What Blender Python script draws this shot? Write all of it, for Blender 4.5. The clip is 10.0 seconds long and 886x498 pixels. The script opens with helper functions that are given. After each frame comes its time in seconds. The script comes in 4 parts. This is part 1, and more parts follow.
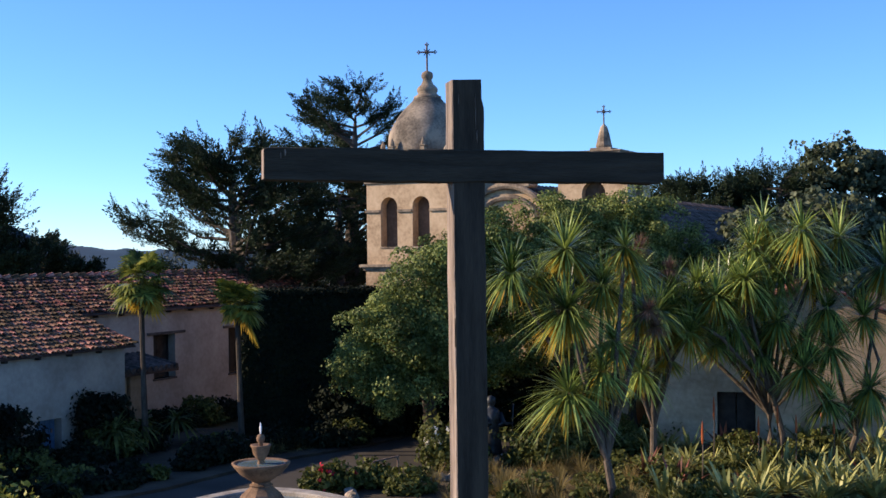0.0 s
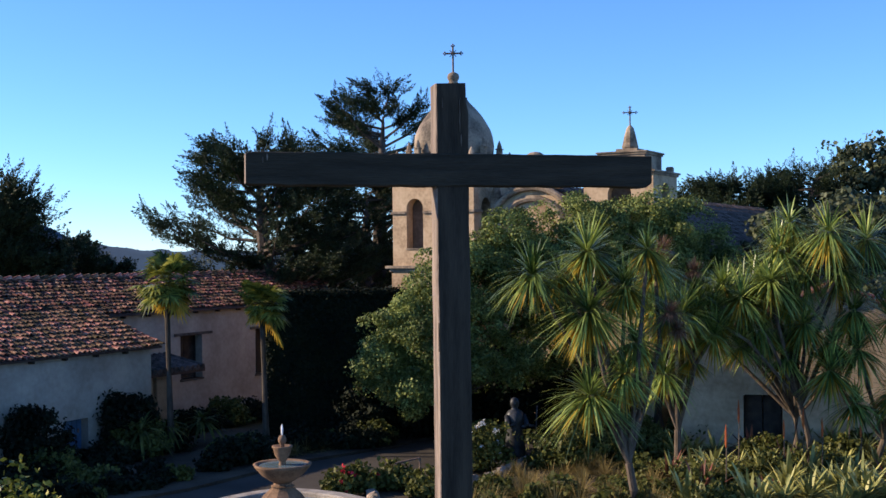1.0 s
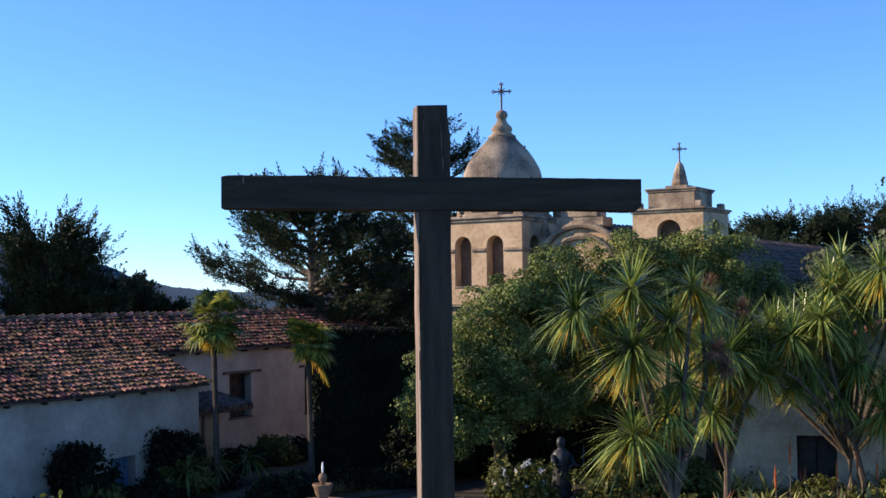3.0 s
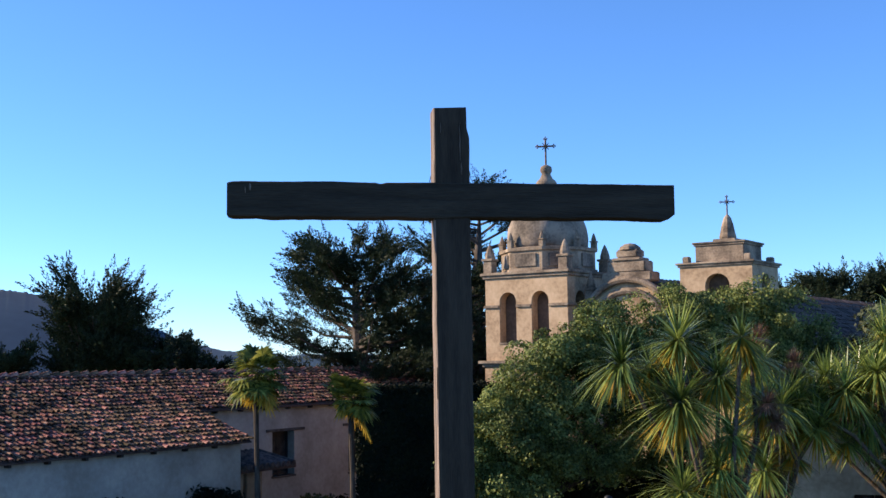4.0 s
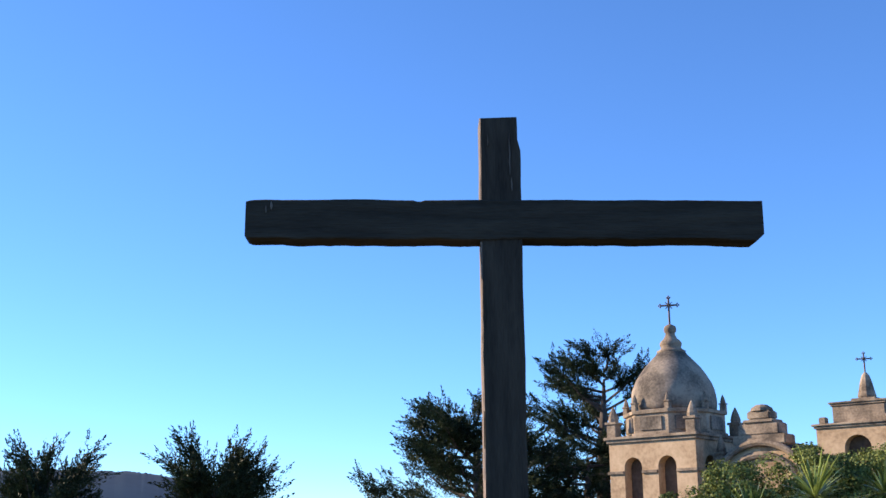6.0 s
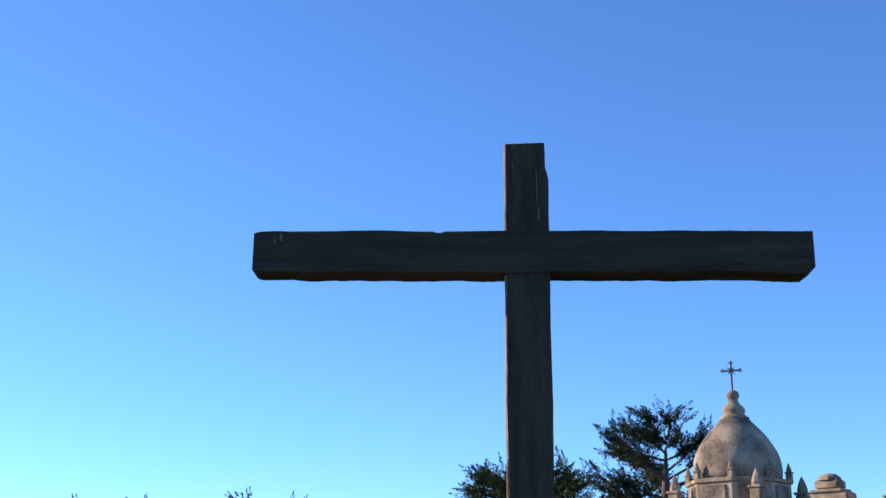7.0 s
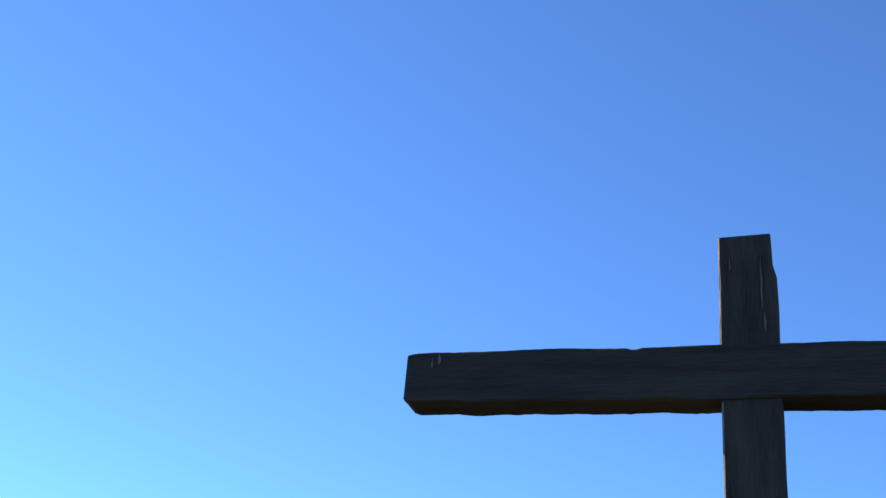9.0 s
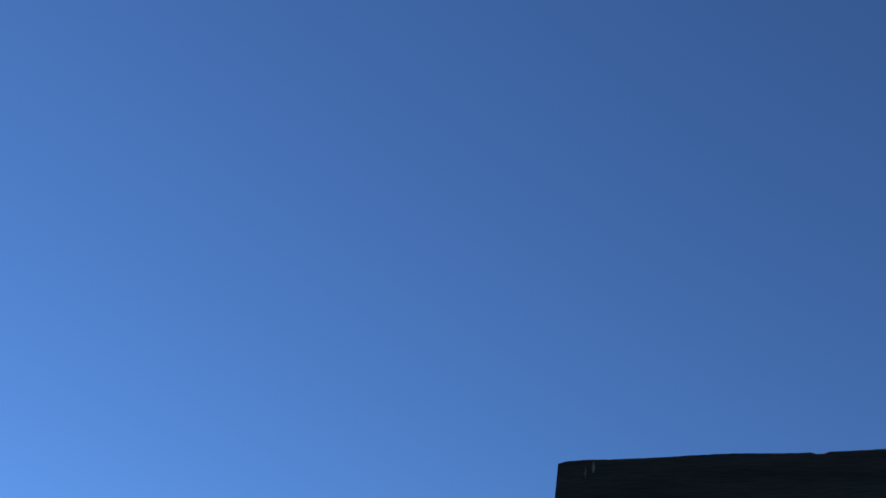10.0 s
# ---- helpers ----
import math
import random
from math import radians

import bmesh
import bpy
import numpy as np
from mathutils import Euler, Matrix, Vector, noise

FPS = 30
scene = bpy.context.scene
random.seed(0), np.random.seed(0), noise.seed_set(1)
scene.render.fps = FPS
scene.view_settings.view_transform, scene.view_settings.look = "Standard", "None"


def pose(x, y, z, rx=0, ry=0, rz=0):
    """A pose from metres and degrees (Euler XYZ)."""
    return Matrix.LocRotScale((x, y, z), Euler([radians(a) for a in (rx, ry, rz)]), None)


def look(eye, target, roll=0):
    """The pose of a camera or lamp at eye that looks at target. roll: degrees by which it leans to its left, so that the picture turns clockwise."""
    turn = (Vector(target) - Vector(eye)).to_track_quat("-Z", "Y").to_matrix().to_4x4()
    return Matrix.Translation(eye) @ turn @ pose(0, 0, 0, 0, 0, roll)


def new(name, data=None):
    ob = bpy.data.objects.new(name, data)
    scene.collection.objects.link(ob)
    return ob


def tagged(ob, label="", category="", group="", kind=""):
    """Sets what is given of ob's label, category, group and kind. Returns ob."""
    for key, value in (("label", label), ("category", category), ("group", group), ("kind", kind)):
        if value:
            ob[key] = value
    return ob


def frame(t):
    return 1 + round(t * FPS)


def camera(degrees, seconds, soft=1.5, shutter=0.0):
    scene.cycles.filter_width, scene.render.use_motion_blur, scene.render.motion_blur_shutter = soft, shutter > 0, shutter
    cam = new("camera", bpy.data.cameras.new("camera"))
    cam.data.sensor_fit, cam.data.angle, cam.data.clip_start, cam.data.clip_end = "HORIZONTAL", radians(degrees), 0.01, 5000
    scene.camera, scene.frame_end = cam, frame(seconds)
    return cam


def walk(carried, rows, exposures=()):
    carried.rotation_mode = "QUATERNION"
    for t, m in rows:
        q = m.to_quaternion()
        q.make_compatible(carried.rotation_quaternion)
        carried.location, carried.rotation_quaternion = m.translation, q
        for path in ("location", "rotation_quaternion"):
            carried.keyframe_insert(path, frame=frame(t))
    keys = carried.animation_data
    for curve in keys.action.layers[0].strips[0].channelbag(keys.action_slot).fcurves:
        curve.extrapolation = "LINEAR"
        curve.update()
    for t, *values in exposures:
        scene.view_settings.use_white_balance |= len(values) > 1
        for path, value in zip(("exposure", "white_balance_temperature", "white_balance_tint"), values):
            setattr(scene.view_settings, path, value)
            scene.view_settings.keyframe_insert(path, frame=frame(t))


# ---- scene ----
cam = camera(40.6, 10.0, soft=1.5)
PATH = [
    (0.0, -1.303, -6.716, 6.110, 90.20, 0.72, -9.48),
    (0.5, -1.164, -6.728, 6.119, 90.22, 0.70, -8.72),
    (1.0, -1.020, -6.727, 6.127, 90.26, 0.69, -7.89),
    (1.5, -0.883, -6.740, 6.129, 90.32, 0.72, -7.05),
    (2.0, -0.763, -6.727, 6.133, 90.40, 0.77, -6.30),
    (3.5, -0.472, -6.450, 5.925, 93.72, 0.74, -4.11),
    (4.0, -0.376, -6.205, 5.776, 95.29, 0.82, -2.68),
    (4.5, -0.258, -5.973, 5.619, 97.10, 0.76, -0.57),
    (5.0, -0.161, -5.737, 5.460, 99.32, 0.61, 1.08),
    (5.5, -0.076, -5.506, 5.295, 101.79, 0.59, 2.34),
    (6.0, 0.023, -5.265, 5.154, 104.04, 0.40, 3.51),
    (7.5, 0.232, -4.565, 5.104, 109.20, -0.91, 8.86),
    (8.0, 0.312, -4.233, 5.085, 111.82, -1.78, 12.40),
    (8.5, 0.368, -3.947, 5.101, 114.45, -3.08, 16.04),
    (9.0, 0.382, -3.684, 5.140, 116.92, -4.56, 19.91),
    (9.5, 0.362, -3.463, 5.179, 119.50, -6.22, 23.91),
    (10.0, 0.328, -3.264, 5.216, 122.46, -7.83, 28.05),
]
walk(cam, [(r[0], pose(*r[1:])) for r in PATH],
     exposures=[(t, e, 6450.0, 12.0) for t, e in ((0.0, 0.72), (3.0, 0.76), (4.5, 0.82), (6.0, 0.92), (7.5, 0.84), (8.5, 0.84), (9.1, 0.94), (9.4, 0.86), (9.7, 0.34), (10.0, -0.28))])

# ---------------------------------------------------------------- light
SUN_AZ, SUN_EL = radians(-77.0), radians(23.0)      # azimuth from +y towards +x
world = bpy.data.worlds.new("sky")
scene.world = world
world.use_nodes = True
wn = world.node_tree.nodes
sky = wn.new("ShaderNodeTexSky")
sky.sky_type = "NISHITA"
sky.sun_disc = False
sky.sun_elevation, sky.sun_rotation = SUN_EL, SUN_AZ
sky.altitude, sky.air_density, sky.dust_density, sky.ozone_density = 2000, 1.0, 0.0, 8.6
world.node_tree.links.new(sky.outputs[0], wn["Background"].inputs[0])
wn["Background"].inputs[1].default_value = 0.15
sun = new("sun", bpy.data.lights.new("sun", "SUN"))
sun.data.energy, sun.data.angle, sun.data.color = 4.7, radians(0.6), (1.0, 0.80, 0.58)
sd = Vector((math.sin(SUN_AZ) * math.cos(SUN_EL), math.cos(SUN_AZ) * math.cos(SUN_EL), math.sin(SUN_EL)))
sun.matrix_world = look(sd * 60, (0, 0, 0))


# ---------------------------------------------------------------- materials
def mat(name, c1, c2, rough=0.85, scale=2.0, fine=30.0, bump=0.3, metal=0.0, vary=0.0, island=0.0, stretch=(1, 1, 1), c3=None):
    """Two colours mixed by a coarse and a fine noise, with relief; vary / island: lightness change from object to object or leaf to leaf."""
    m = bpy.data.materials.new(name)
    m.use_nodes = True
    nt = m.node_tree
    n, l = nt.nodes, nt.links
    b = n["Principled BSDF"]
    b.inputs["Roughness"].default_value = rough
    b.inputs["Metallic"].default_value = metal
    b.inputs["Specular IOR Level"].default_value = 0.3
    tc = n.new("ShaderNodeTexCoord")
    mp = n.new("ShaderNodeMapping")
    mp.inputs["Scale"].default_value = stretch
    l.new(tc.outputs["Object"], mp.inputs["Vector"])
    na = n.new("ShaderNodeTexNoise")
    na.inputs["Scale"].default_value, na.inputs["Detail"].default_value = scale, 6
    nb = n.new("ShaderNodeTexNoise")
    nb.inputs["Scale"].default_value, nb.inputs["Detail"].default_value = fine, 5
    l.new(mp.outputs[0], na.inputs["Vector"])
    l.new(mp.outputs[0], nb.inputs["Vector"])
    mix = n.new("ShaderNodeMath")
    mix.operation = "MULTIPLY_ADD"
    l.new(nb.outputs[0], mix.inputs[0])
    mix.inputs[1].default_value = 0.45
    l.new(na.outputs[0], mix.inputs[2])
    cr = n.new("ShaderNodeValToRGB")
    cr.color_ramp.elements[0].position, cr.color_ramp.elements[0].color = 0.52, (*c1, 1)
    cr.color_ramp.elements[1].position, cr.color_ramp.elements[1].color = 0.92, (*c2, 1)
    if c3:
        e = cr.color_ramp.elements.new(0.74)
        e.color = (*c3, 1)
    l.new(mix.outputs[0], cr.inputs[0])
    out = cr.outputs[0]
    if vary or island:
        src = n.new("ShaderNodeObjectInfo").outputs["Random"] if vary else n.new("ShaderNodeNewGeometry").outputs["Random Per Island"]
        mr = n.new("ShaderNodeMapRange")
        k = vary or island
        mr.inputs["To Min"].default_value, mr.inputs["To Max"].default_value = 1 - k, 1 + k
        l.new(src, mr.inputs["Value"])
        hs = n.new("ShaderNodeHueSaturation")
        l.new(mr.outputs[0], hs.inputs["Value"])
        mh = n.new("ShaderNodeMapRange")
        mh.inputs["To Min"].default_value, mh.inputs["To Max"].default_value = 0.5 + 0.04 * k, 0.5 - 0.04 * k
        l.new(src, mh.inputs["Value"])
        l.new(mh.outputs[0], hs.inputs["Hue"])
        l.new(out, hs.inputs["Color"])
        out = hs.outputs[0]
    l.new(out, b.inputs["Base Color"])
    if bump:
        bp = n.new("ShaderNodeBump")
        bp.inputs["Strength"].default_value, bp.inputs["Distance"].default_value = bump, 0.03
        l.new(mix.outputs[0], bp.inputs["Height"])
        l.new(bp.outputs[0], b.inputs["Normal"])
    return m


def leafy(name, c1, c2, island=0.45, rough=0.55, through_light=0.25):
    m = mat(name, c1, c2, rough, 0.8, 6.0, 0.0, island=island)
    n, l = m.node_tree.nodes, m.node_tree.links
    b = n["Principled BSDF"]
    b.inputs["Specular IOR Level"].default_value = 0.18
    tr = n.new("ShaderNodeBsdfTranslucent")
    src = b.inputs["Base Color"].links[0].from_socket
    l.new(src, tr.inputs["Color"])
    mx = n.new("ShaderNodeMixShader")
    mx.inputs[0].default_value = through_light
    l.new(b.outputs[0], mx.inputs[1])
    l.new(tr.outputs[0], mx.inputs[2])
    l.new(mx.outputs[0], n["Material Output"].inputs["Surface"])
    return m


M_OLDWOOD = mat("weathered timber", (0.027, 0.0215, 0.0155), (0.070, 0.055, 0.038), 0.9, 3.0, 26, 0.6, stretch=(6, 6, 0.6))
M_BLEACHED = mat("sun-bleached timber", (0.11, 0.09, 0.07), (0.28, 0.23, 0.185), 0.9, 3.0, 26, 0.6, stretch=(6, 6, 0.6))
M_LITWOOD = mat("timber side with sunlight in its colour", (0.11, 0.085, 0.068), (0.34, 0.265, 0.21), 0.9, 3.0, 26, 0.6, stretch=(6, 6, 0.6))
M_BEAMWOOD = mat("weathered beam timber", (0.027, 0.0225, 0.0155), (0.060, 0.0495, 0.034), 0.9, 3.0, 26, 0.6, stretch=(0.6, 6, 6))
M_STUCCO = mat("warm lime stucco", (0.25, 0.165, 0.095), (0.60, 0.445, 0.285), 0.92, 0.9, 9, 0.35, c3=(0.49, 0.35, 0.215))
M_STONE = mat("weathered sandstone", (0.11, 0.085, 0.062), (0.44, 0.345, 0.24), 0.92, 1.6, 14, 0.5, c3=(0.28, 0.215, 0.15))
M_DOME = mat("grey lichened plaster", (0.085, 0.07, 0.055), (0.37, 0.30, 0.22), 0.92, 1.1, 11, 0.4, c3=(0.225, 0.185, 0.14))
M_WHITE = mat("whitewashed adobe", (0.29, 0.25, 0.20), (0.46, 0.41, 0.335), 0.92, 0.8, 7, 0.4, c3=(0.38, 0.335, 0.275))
M_CREAM = mat("cream adobe", (0.33, 0.235, 0.14), (0.62, 0.47, 0.31), 0.92, 0.8, 7, 0.4)
M_TILE = mat("fired clay tile", (0.026, 0.018, 0.016), (0.36, 0.225, 0.135), 0.95, 5.0, 40, 0.4, vary=0.8, c3=(0.13, 0.055, 0.032))
M_TILES = mat("fired clay tiles", (0.026, 0.018, 0.016), (0.36, 0.225, 0.135), 0.95, 5.0, 40, 0.4, island=0.8, c3=(0.13, 0.055, 0.032))
M_ROOFBED = mat("old roof bedding", (0.05, 0.032, 0.026), (0.12, 0.075, 0.055), 0.95, 2, 20, 0.4)
M_NAVEROOF = mat("grey brown old roof tiles", (0.05, 0.038, 0.032), (0.15, 0.105, 0.082), 0.9, 2.0, 18, 0.5, island=0.3)
M_DARKWOOD = mat("dark joinery", (0.015, 0.012, 0.01), (0.05, 0.04, 0.032), 0.7, 4, 30, 0.3)
M_LINTEL = mat("grey timber", (0.05, 0.042, 0.036), (0.14, 0.115, 0.095), 0.9, 4, 30, 0.4)
M_BLUE = mat("faded blue paint", (0.04, 0.085, 0.15), (0.09, 0.155, 0.24), 0.6, 3, 25, 0.2)
M_TAN = mat("tan painted boards", (0.22, 0.15, 0.085), (0.36, 0.25, 0.15), 0.8, 3, 25, 0.2)
M_OPENSHADE = mat("brown shade of the bell openings", (0.07, 0.05, 0.036), (0.17, 0.125, 0.09), 0.95, 1, 8, 0.2)
M_ASPHALT = mat("worn asphalt", (0.030, 0.025, 0.020), (0.068, 0.058, 0.047), 0.9, 0.5, 45, 0.4)
M_SOIL = mat("garden soil", (0.025, 0.02, 0.014), (0.09, 0.07, 0.045), 0.95, 0.8, 14, 0.6)
M_GROUND = mat("dry grass and earth", (0.035, 0.04, 0.018), (0.10, 0.085, 0.045), 0.95, 0.15, 3, 0.5)
# the blue of distant haze is put into the hills' base colour
M_HILL = mat("wooded hills with haze in the colour", (0.011, 0.042, 0.075), (0.022, 0.062, 0.10), 1.0, 0.02, 0.12, 0.0)
M_IRON = mat("rusty iron", (0.10, 0.065, 0.05), (0.26, 0.18, 0.13), 0.7, 6, 40, 0.2, metal=0.4)
M_BRONZE = mat("dark bronze", (0.02, 0.022, 0.024), (0.07, 0.075, 0.08), 0.5, 5, 30, 0.2, metal=0.6)
M_ROCK = mat("field stone", (0.15, 0.12, 0.09), (0.40, 0.34, 0.27), 0.9, 3, 22, 0.5, vary=0.35)
M_FOUNT = mat("terracotta coloured fountain stone", (0.09, 0.054, 0.033), (0.27, 0.165, 0.098), 0.8, 3, 24, 0.3)
M_PALE = mat("grey limestone", (0.20, 0.175, 0.15), (0.42, 0.38, 0.33), 0.8, 3, 24, 0.3)
M_BARK = mat("grey bark", (0.05, 0.038, 0.028), (0.17, 0.13, 0.095), 0.9, 5, 30, 0.7, stretch=(2, 2, 0.5))
M_BARKDARK = mat("dark bark", (0.03, 0.024, 0.018), (0.10, 0.08, 0.06), 0.9, 5, 30, 0.7, stretch=(2, 2, 0.5))
M_OAK = leafy("oak leaves", (0.040, 0.062, 0.015), (0.235, 0.285, 0.08), 0.5)
M_CYPRESS = leafy("cypress sprays", (0.010, 0.021, 0.010), (0.044, 0.066, 0.028), 0.35, through_light=0.12)
M_LIMB = mat("pale weathered limbs", (0.05, 0.04, 0.032), (0.13, 0.105, 0.088), 0.9, 4, 24, 0.4)
# grey copy of the clay tile, with the porch's shade in its colour
M_SHADETILE = mat("clay tile greyed as shade", (0.035, 0.028, 0.026), (0.15, 0.12, 0.105), 0.95, 5.0, 40, 0.4, vary=0.35)
# leaf colour near black: the shade on these plants is put into it
M_SHADELEAF = leafy("hedge and shrub leaves darkened as shade", (0.004, 0.007, 0.003), (0.012, 0.019, 0.007), rough=0.8, through_light=0.05)
M_EUCA = leafy("eucalyptus leaves", (0.045, 0.058, 0.03), (0.13, 0.15, 0.08))
M_YUCCA = leafy("green sword leaves", (0.044, 0.088, 0.018), (0.37, 0.46, 0.11), 0.75, 0.32)
M_YUCCA.node_tree.nodes["Principled BSDF"].inputs["Specular IOR Level"].default_value = 0.5
M_YELLOW = leafy("yellowing sword leaves", (0.34, 0.22, 0.025), (0.60, 0.42, 0.06), 0.4, 0.5)
M_DRY = leafy("dry brown leaves", (0.16, 0.09, 0.06), (0.33, 0.20, 0.125), 0.4, 0.8)
M_PALM = leafy("palm fan leaves", (0.045, 0.07, 0.012), (0.30, 0.31, 0.06), 0.65, 0.4)
M_AGAVE = leafy("grey green agave leaves", (0.16, 0.18, 0.05), (0.46, 0.45, 0.17), 0.4, 0.45, 0.1)
M_RED = leafy("red succulent leaves", (0.07, 0.03, 0.022), (0.19, 0.075, 0.05), 0.4, 0.5, 0.1)
M_SHRUB = leafy("shrub leaves", (0.035, 0.045, 0.010), (0.15, 0.16, 0.04))
M_GRASS = leafy("golden tussock grass", (0.16, 0.12, 0.04), (0.36, 0.28, 0.11), 0.4, 0.7)
M_FLOWRED = leafy("red petals", (0.45, 0.02, 0.03), (0.62, 0.05, 0.06), 0.2)
M_FLOWWHITE = leafy("white petals", (0.7, 0.68, 0.62), (0.85, 0.84, 0.8), 0.1)
M_FLOWORANGE = leafy("orange red flower spikes", (0.42, 0.09, 0.03), (0.6, 0.2, 0.06), 0.3)
M_WATER = mat("still water", (0.10, 0.15, 0.17), (0.16, 0.22, 0.24), 0.05, 2, 9, 0.15)
M_JET = mat("white splashing water", (0.75, 0.78, 0.8), (0.9, 0.9, 0.9), 0.2, 8, 40, 0.3)


# ---------------------------------------------------------------- building helpers
def part(name, bm, material, parent=None, label="", smooth=False):
    me = bpy.data.meshes.new(name)
    bm.to_mesh(me)
    bm.free()
    me.materials.append(material)
    if smooth:
        me.polygons.foreach_set("use_smooth", [True] * len(me.polygons))
    ob = new(name, me)
    ob.parent = parent
    if label:
        tagged(ob, label)
    return ob


def thing(name, label, category, at=None, group="", kind=""):
    ob = new(name)
    if at is not None:
        ob.matrix_world = at
    return tagged(ob, label, category, group, kind)


def pieces(name, verts, faces, material, parent=None, label="", smooth=False):
    me = bpy.data.meshes.new(name)
    me.from_pydata([tuple(v) for v in verts], [], [tuple(f) for f in faces])
    me.materials.append(material)
    if smooth:
        me.polygons.foreach_set("use_smooth", [True] * len(me.polygons))
    ob = new(name, me)
    ob.parent = parent
    if label:
        tagged(ob, label)
    return ob


def box(bm, x0, x1, y0, y1, z0, z1, bevel=0.0, m=None):
    r = bmesh.ops.create_cube(bm, size=1.0)
    vs = r["verts"]
    for v in vs:
        v.co = Vector(((x0 + x1) / 2 + v.co.x * (x1 - x0), (y0 + y1) / 2 + v.co.y * (y1 - y0), (z0 + z1) / 2 + v.co.z * (z1 - z0)))
    if bevel:
        es = list({e for v in vs for e in v.link_edges})
        r = bmesh.ops.bevel(bm, geom=es, offset=bevel, segments=2, affect="EDGES")
        vs = list({v for f in r["faces"] for v in f.verts} | {v for v in vs if v.is_valid})
    if m is not None:
        bmesh.ops.transform(bm, matrix=m, verts=[v for v in vs if v.is_valid])
    return bm


def lathe(bm, profile, segs=24, cx=0.0, cy=0.0, wob=0.0):
    rings = []
    for r, z in profile:
        ring = []
        for i in range(segs):
            a = 2 * math.pi * i / segs
            k = r * (1 + wob * (noise.noise((math.cos(a) * 3, math.sin(a) * 3, z * 3)) if wob else 0))
            ring.append(bm.verts.new((cx + k * math.cos(a), cy + k * math.sin(a), z)))
        rings.append(ring)
    for a, b in zip(rings, rings[1:]):
        for i in range(segs):
            j = (i + 1) % segs
            bm.faces.new((a[i], a[j], b[j], b[i]))
    bm.faces.new(list(reversed(rings[0])))
    bm.faces.new(rings[-1])
    return bm


def tube(bm, pts, radii, segs=8):
    pts = [Vector(p) for p in pts]
    rings = []
    for i, p in enumerate(pts):
        d = (pts[min(i + 1, len(pts) - 1)] - pts[max(i - 1, 0)]).normalized()
        q = d.to_track_quat("Z", "Y")
        rings.append([bm.verts.new(p + q @ Vector((radii[i] * math.cos(2 * math.pi * k / segs), radii[i] * math.sin(2 * math.pi * k / segs), 0))) for k in range(segs)])
    for a, b in zip(rings, rings[1:]):
        for k in range(segs):
            j = (k + 1) % segs
            bm.faces.new((a[k], a[j], b[j], b[k]))
    bm.faces.new(list(reversed(rings[0])))
    bm.faces.new(rings[-1])
    return bm


def arch_wall(bm, x0, x1, z0, z1, y0, y1, holes):
    """A wall in the x-z plane, y0 to y1 thick, with round-headed openings (cx, width, bottom, springing) cut right through."""
    N = 10
    holes = sorted(holes)
    cols = [x0]
    for cx, w, b, s in holes:
        cols += [cx - w / 2, cx + w / 2]
    cols.append(x1)

    def slab(poly):
        f = [bm.verts.new((x, y0, z)) for x, z in poly]
        g = [bm.verts.new((x, y1, z)) for x, z in poly]
        bm.faces.new(f)
        bm.faces.new(list(reversed(g)))
        for i in range(len(poly)):
            j = (i + 1) % len(poly)
            bm.faces.new((f[j], f[i], g[i], g[j]))
    for i in range(0, len(cols) - 1, 2):
        slab([(cols[i], z0), (cols[i + 1], z0), (cols[i + 1], z1), (cols[i], z1)])
    for cx, w, b, s in holes:
        r = w / 2
        if b > z0:
            slab([(cx - r, z0), (cx + r, z0), (cx + r, b), (cx - r, b)])
        arc = [(cx - r * math.cos(math.pi * k / N), s + r * math.sin(math.pi * k / N)) for k in range(N + 1)]
        for a, c in zip(arc, arc[1:]):
            slab([a, c, (c[0], z1), (a[0], z1)])
    return bm


def leaves(points, normals, size, rng, long=1.0, droop=0.0, jit=0.9):
    """One small two-triangle leaf at each point, turned about its outward normal with some scatter."""
    n = len(points)
    d = normals + rng.normal(0, jit, (n, 3))
    d /= np.linalg.norm(d, axis=1)[:, None] + 1e-9
    up = rng.normal(0, 1, (n, 3))
    up[:, 2] -= droop
    a = np.cross(d, up)
    a /= np.linalg.norm(a, axis=1)[:, None] + 1e-9
    b = np.cross(d, a)
    s = size * rng.uniform(0.6, 1.35, (n, 1))
    v = np.stack([points - a * s * 0.5, points - b * s * 0.5 * long, points + a * s * 0.5, points + b * s * 0.5 * long], 1).reshape(-1, 3)
    f = np.arange(4 * n).reshape(-1, 4)
    return v, f


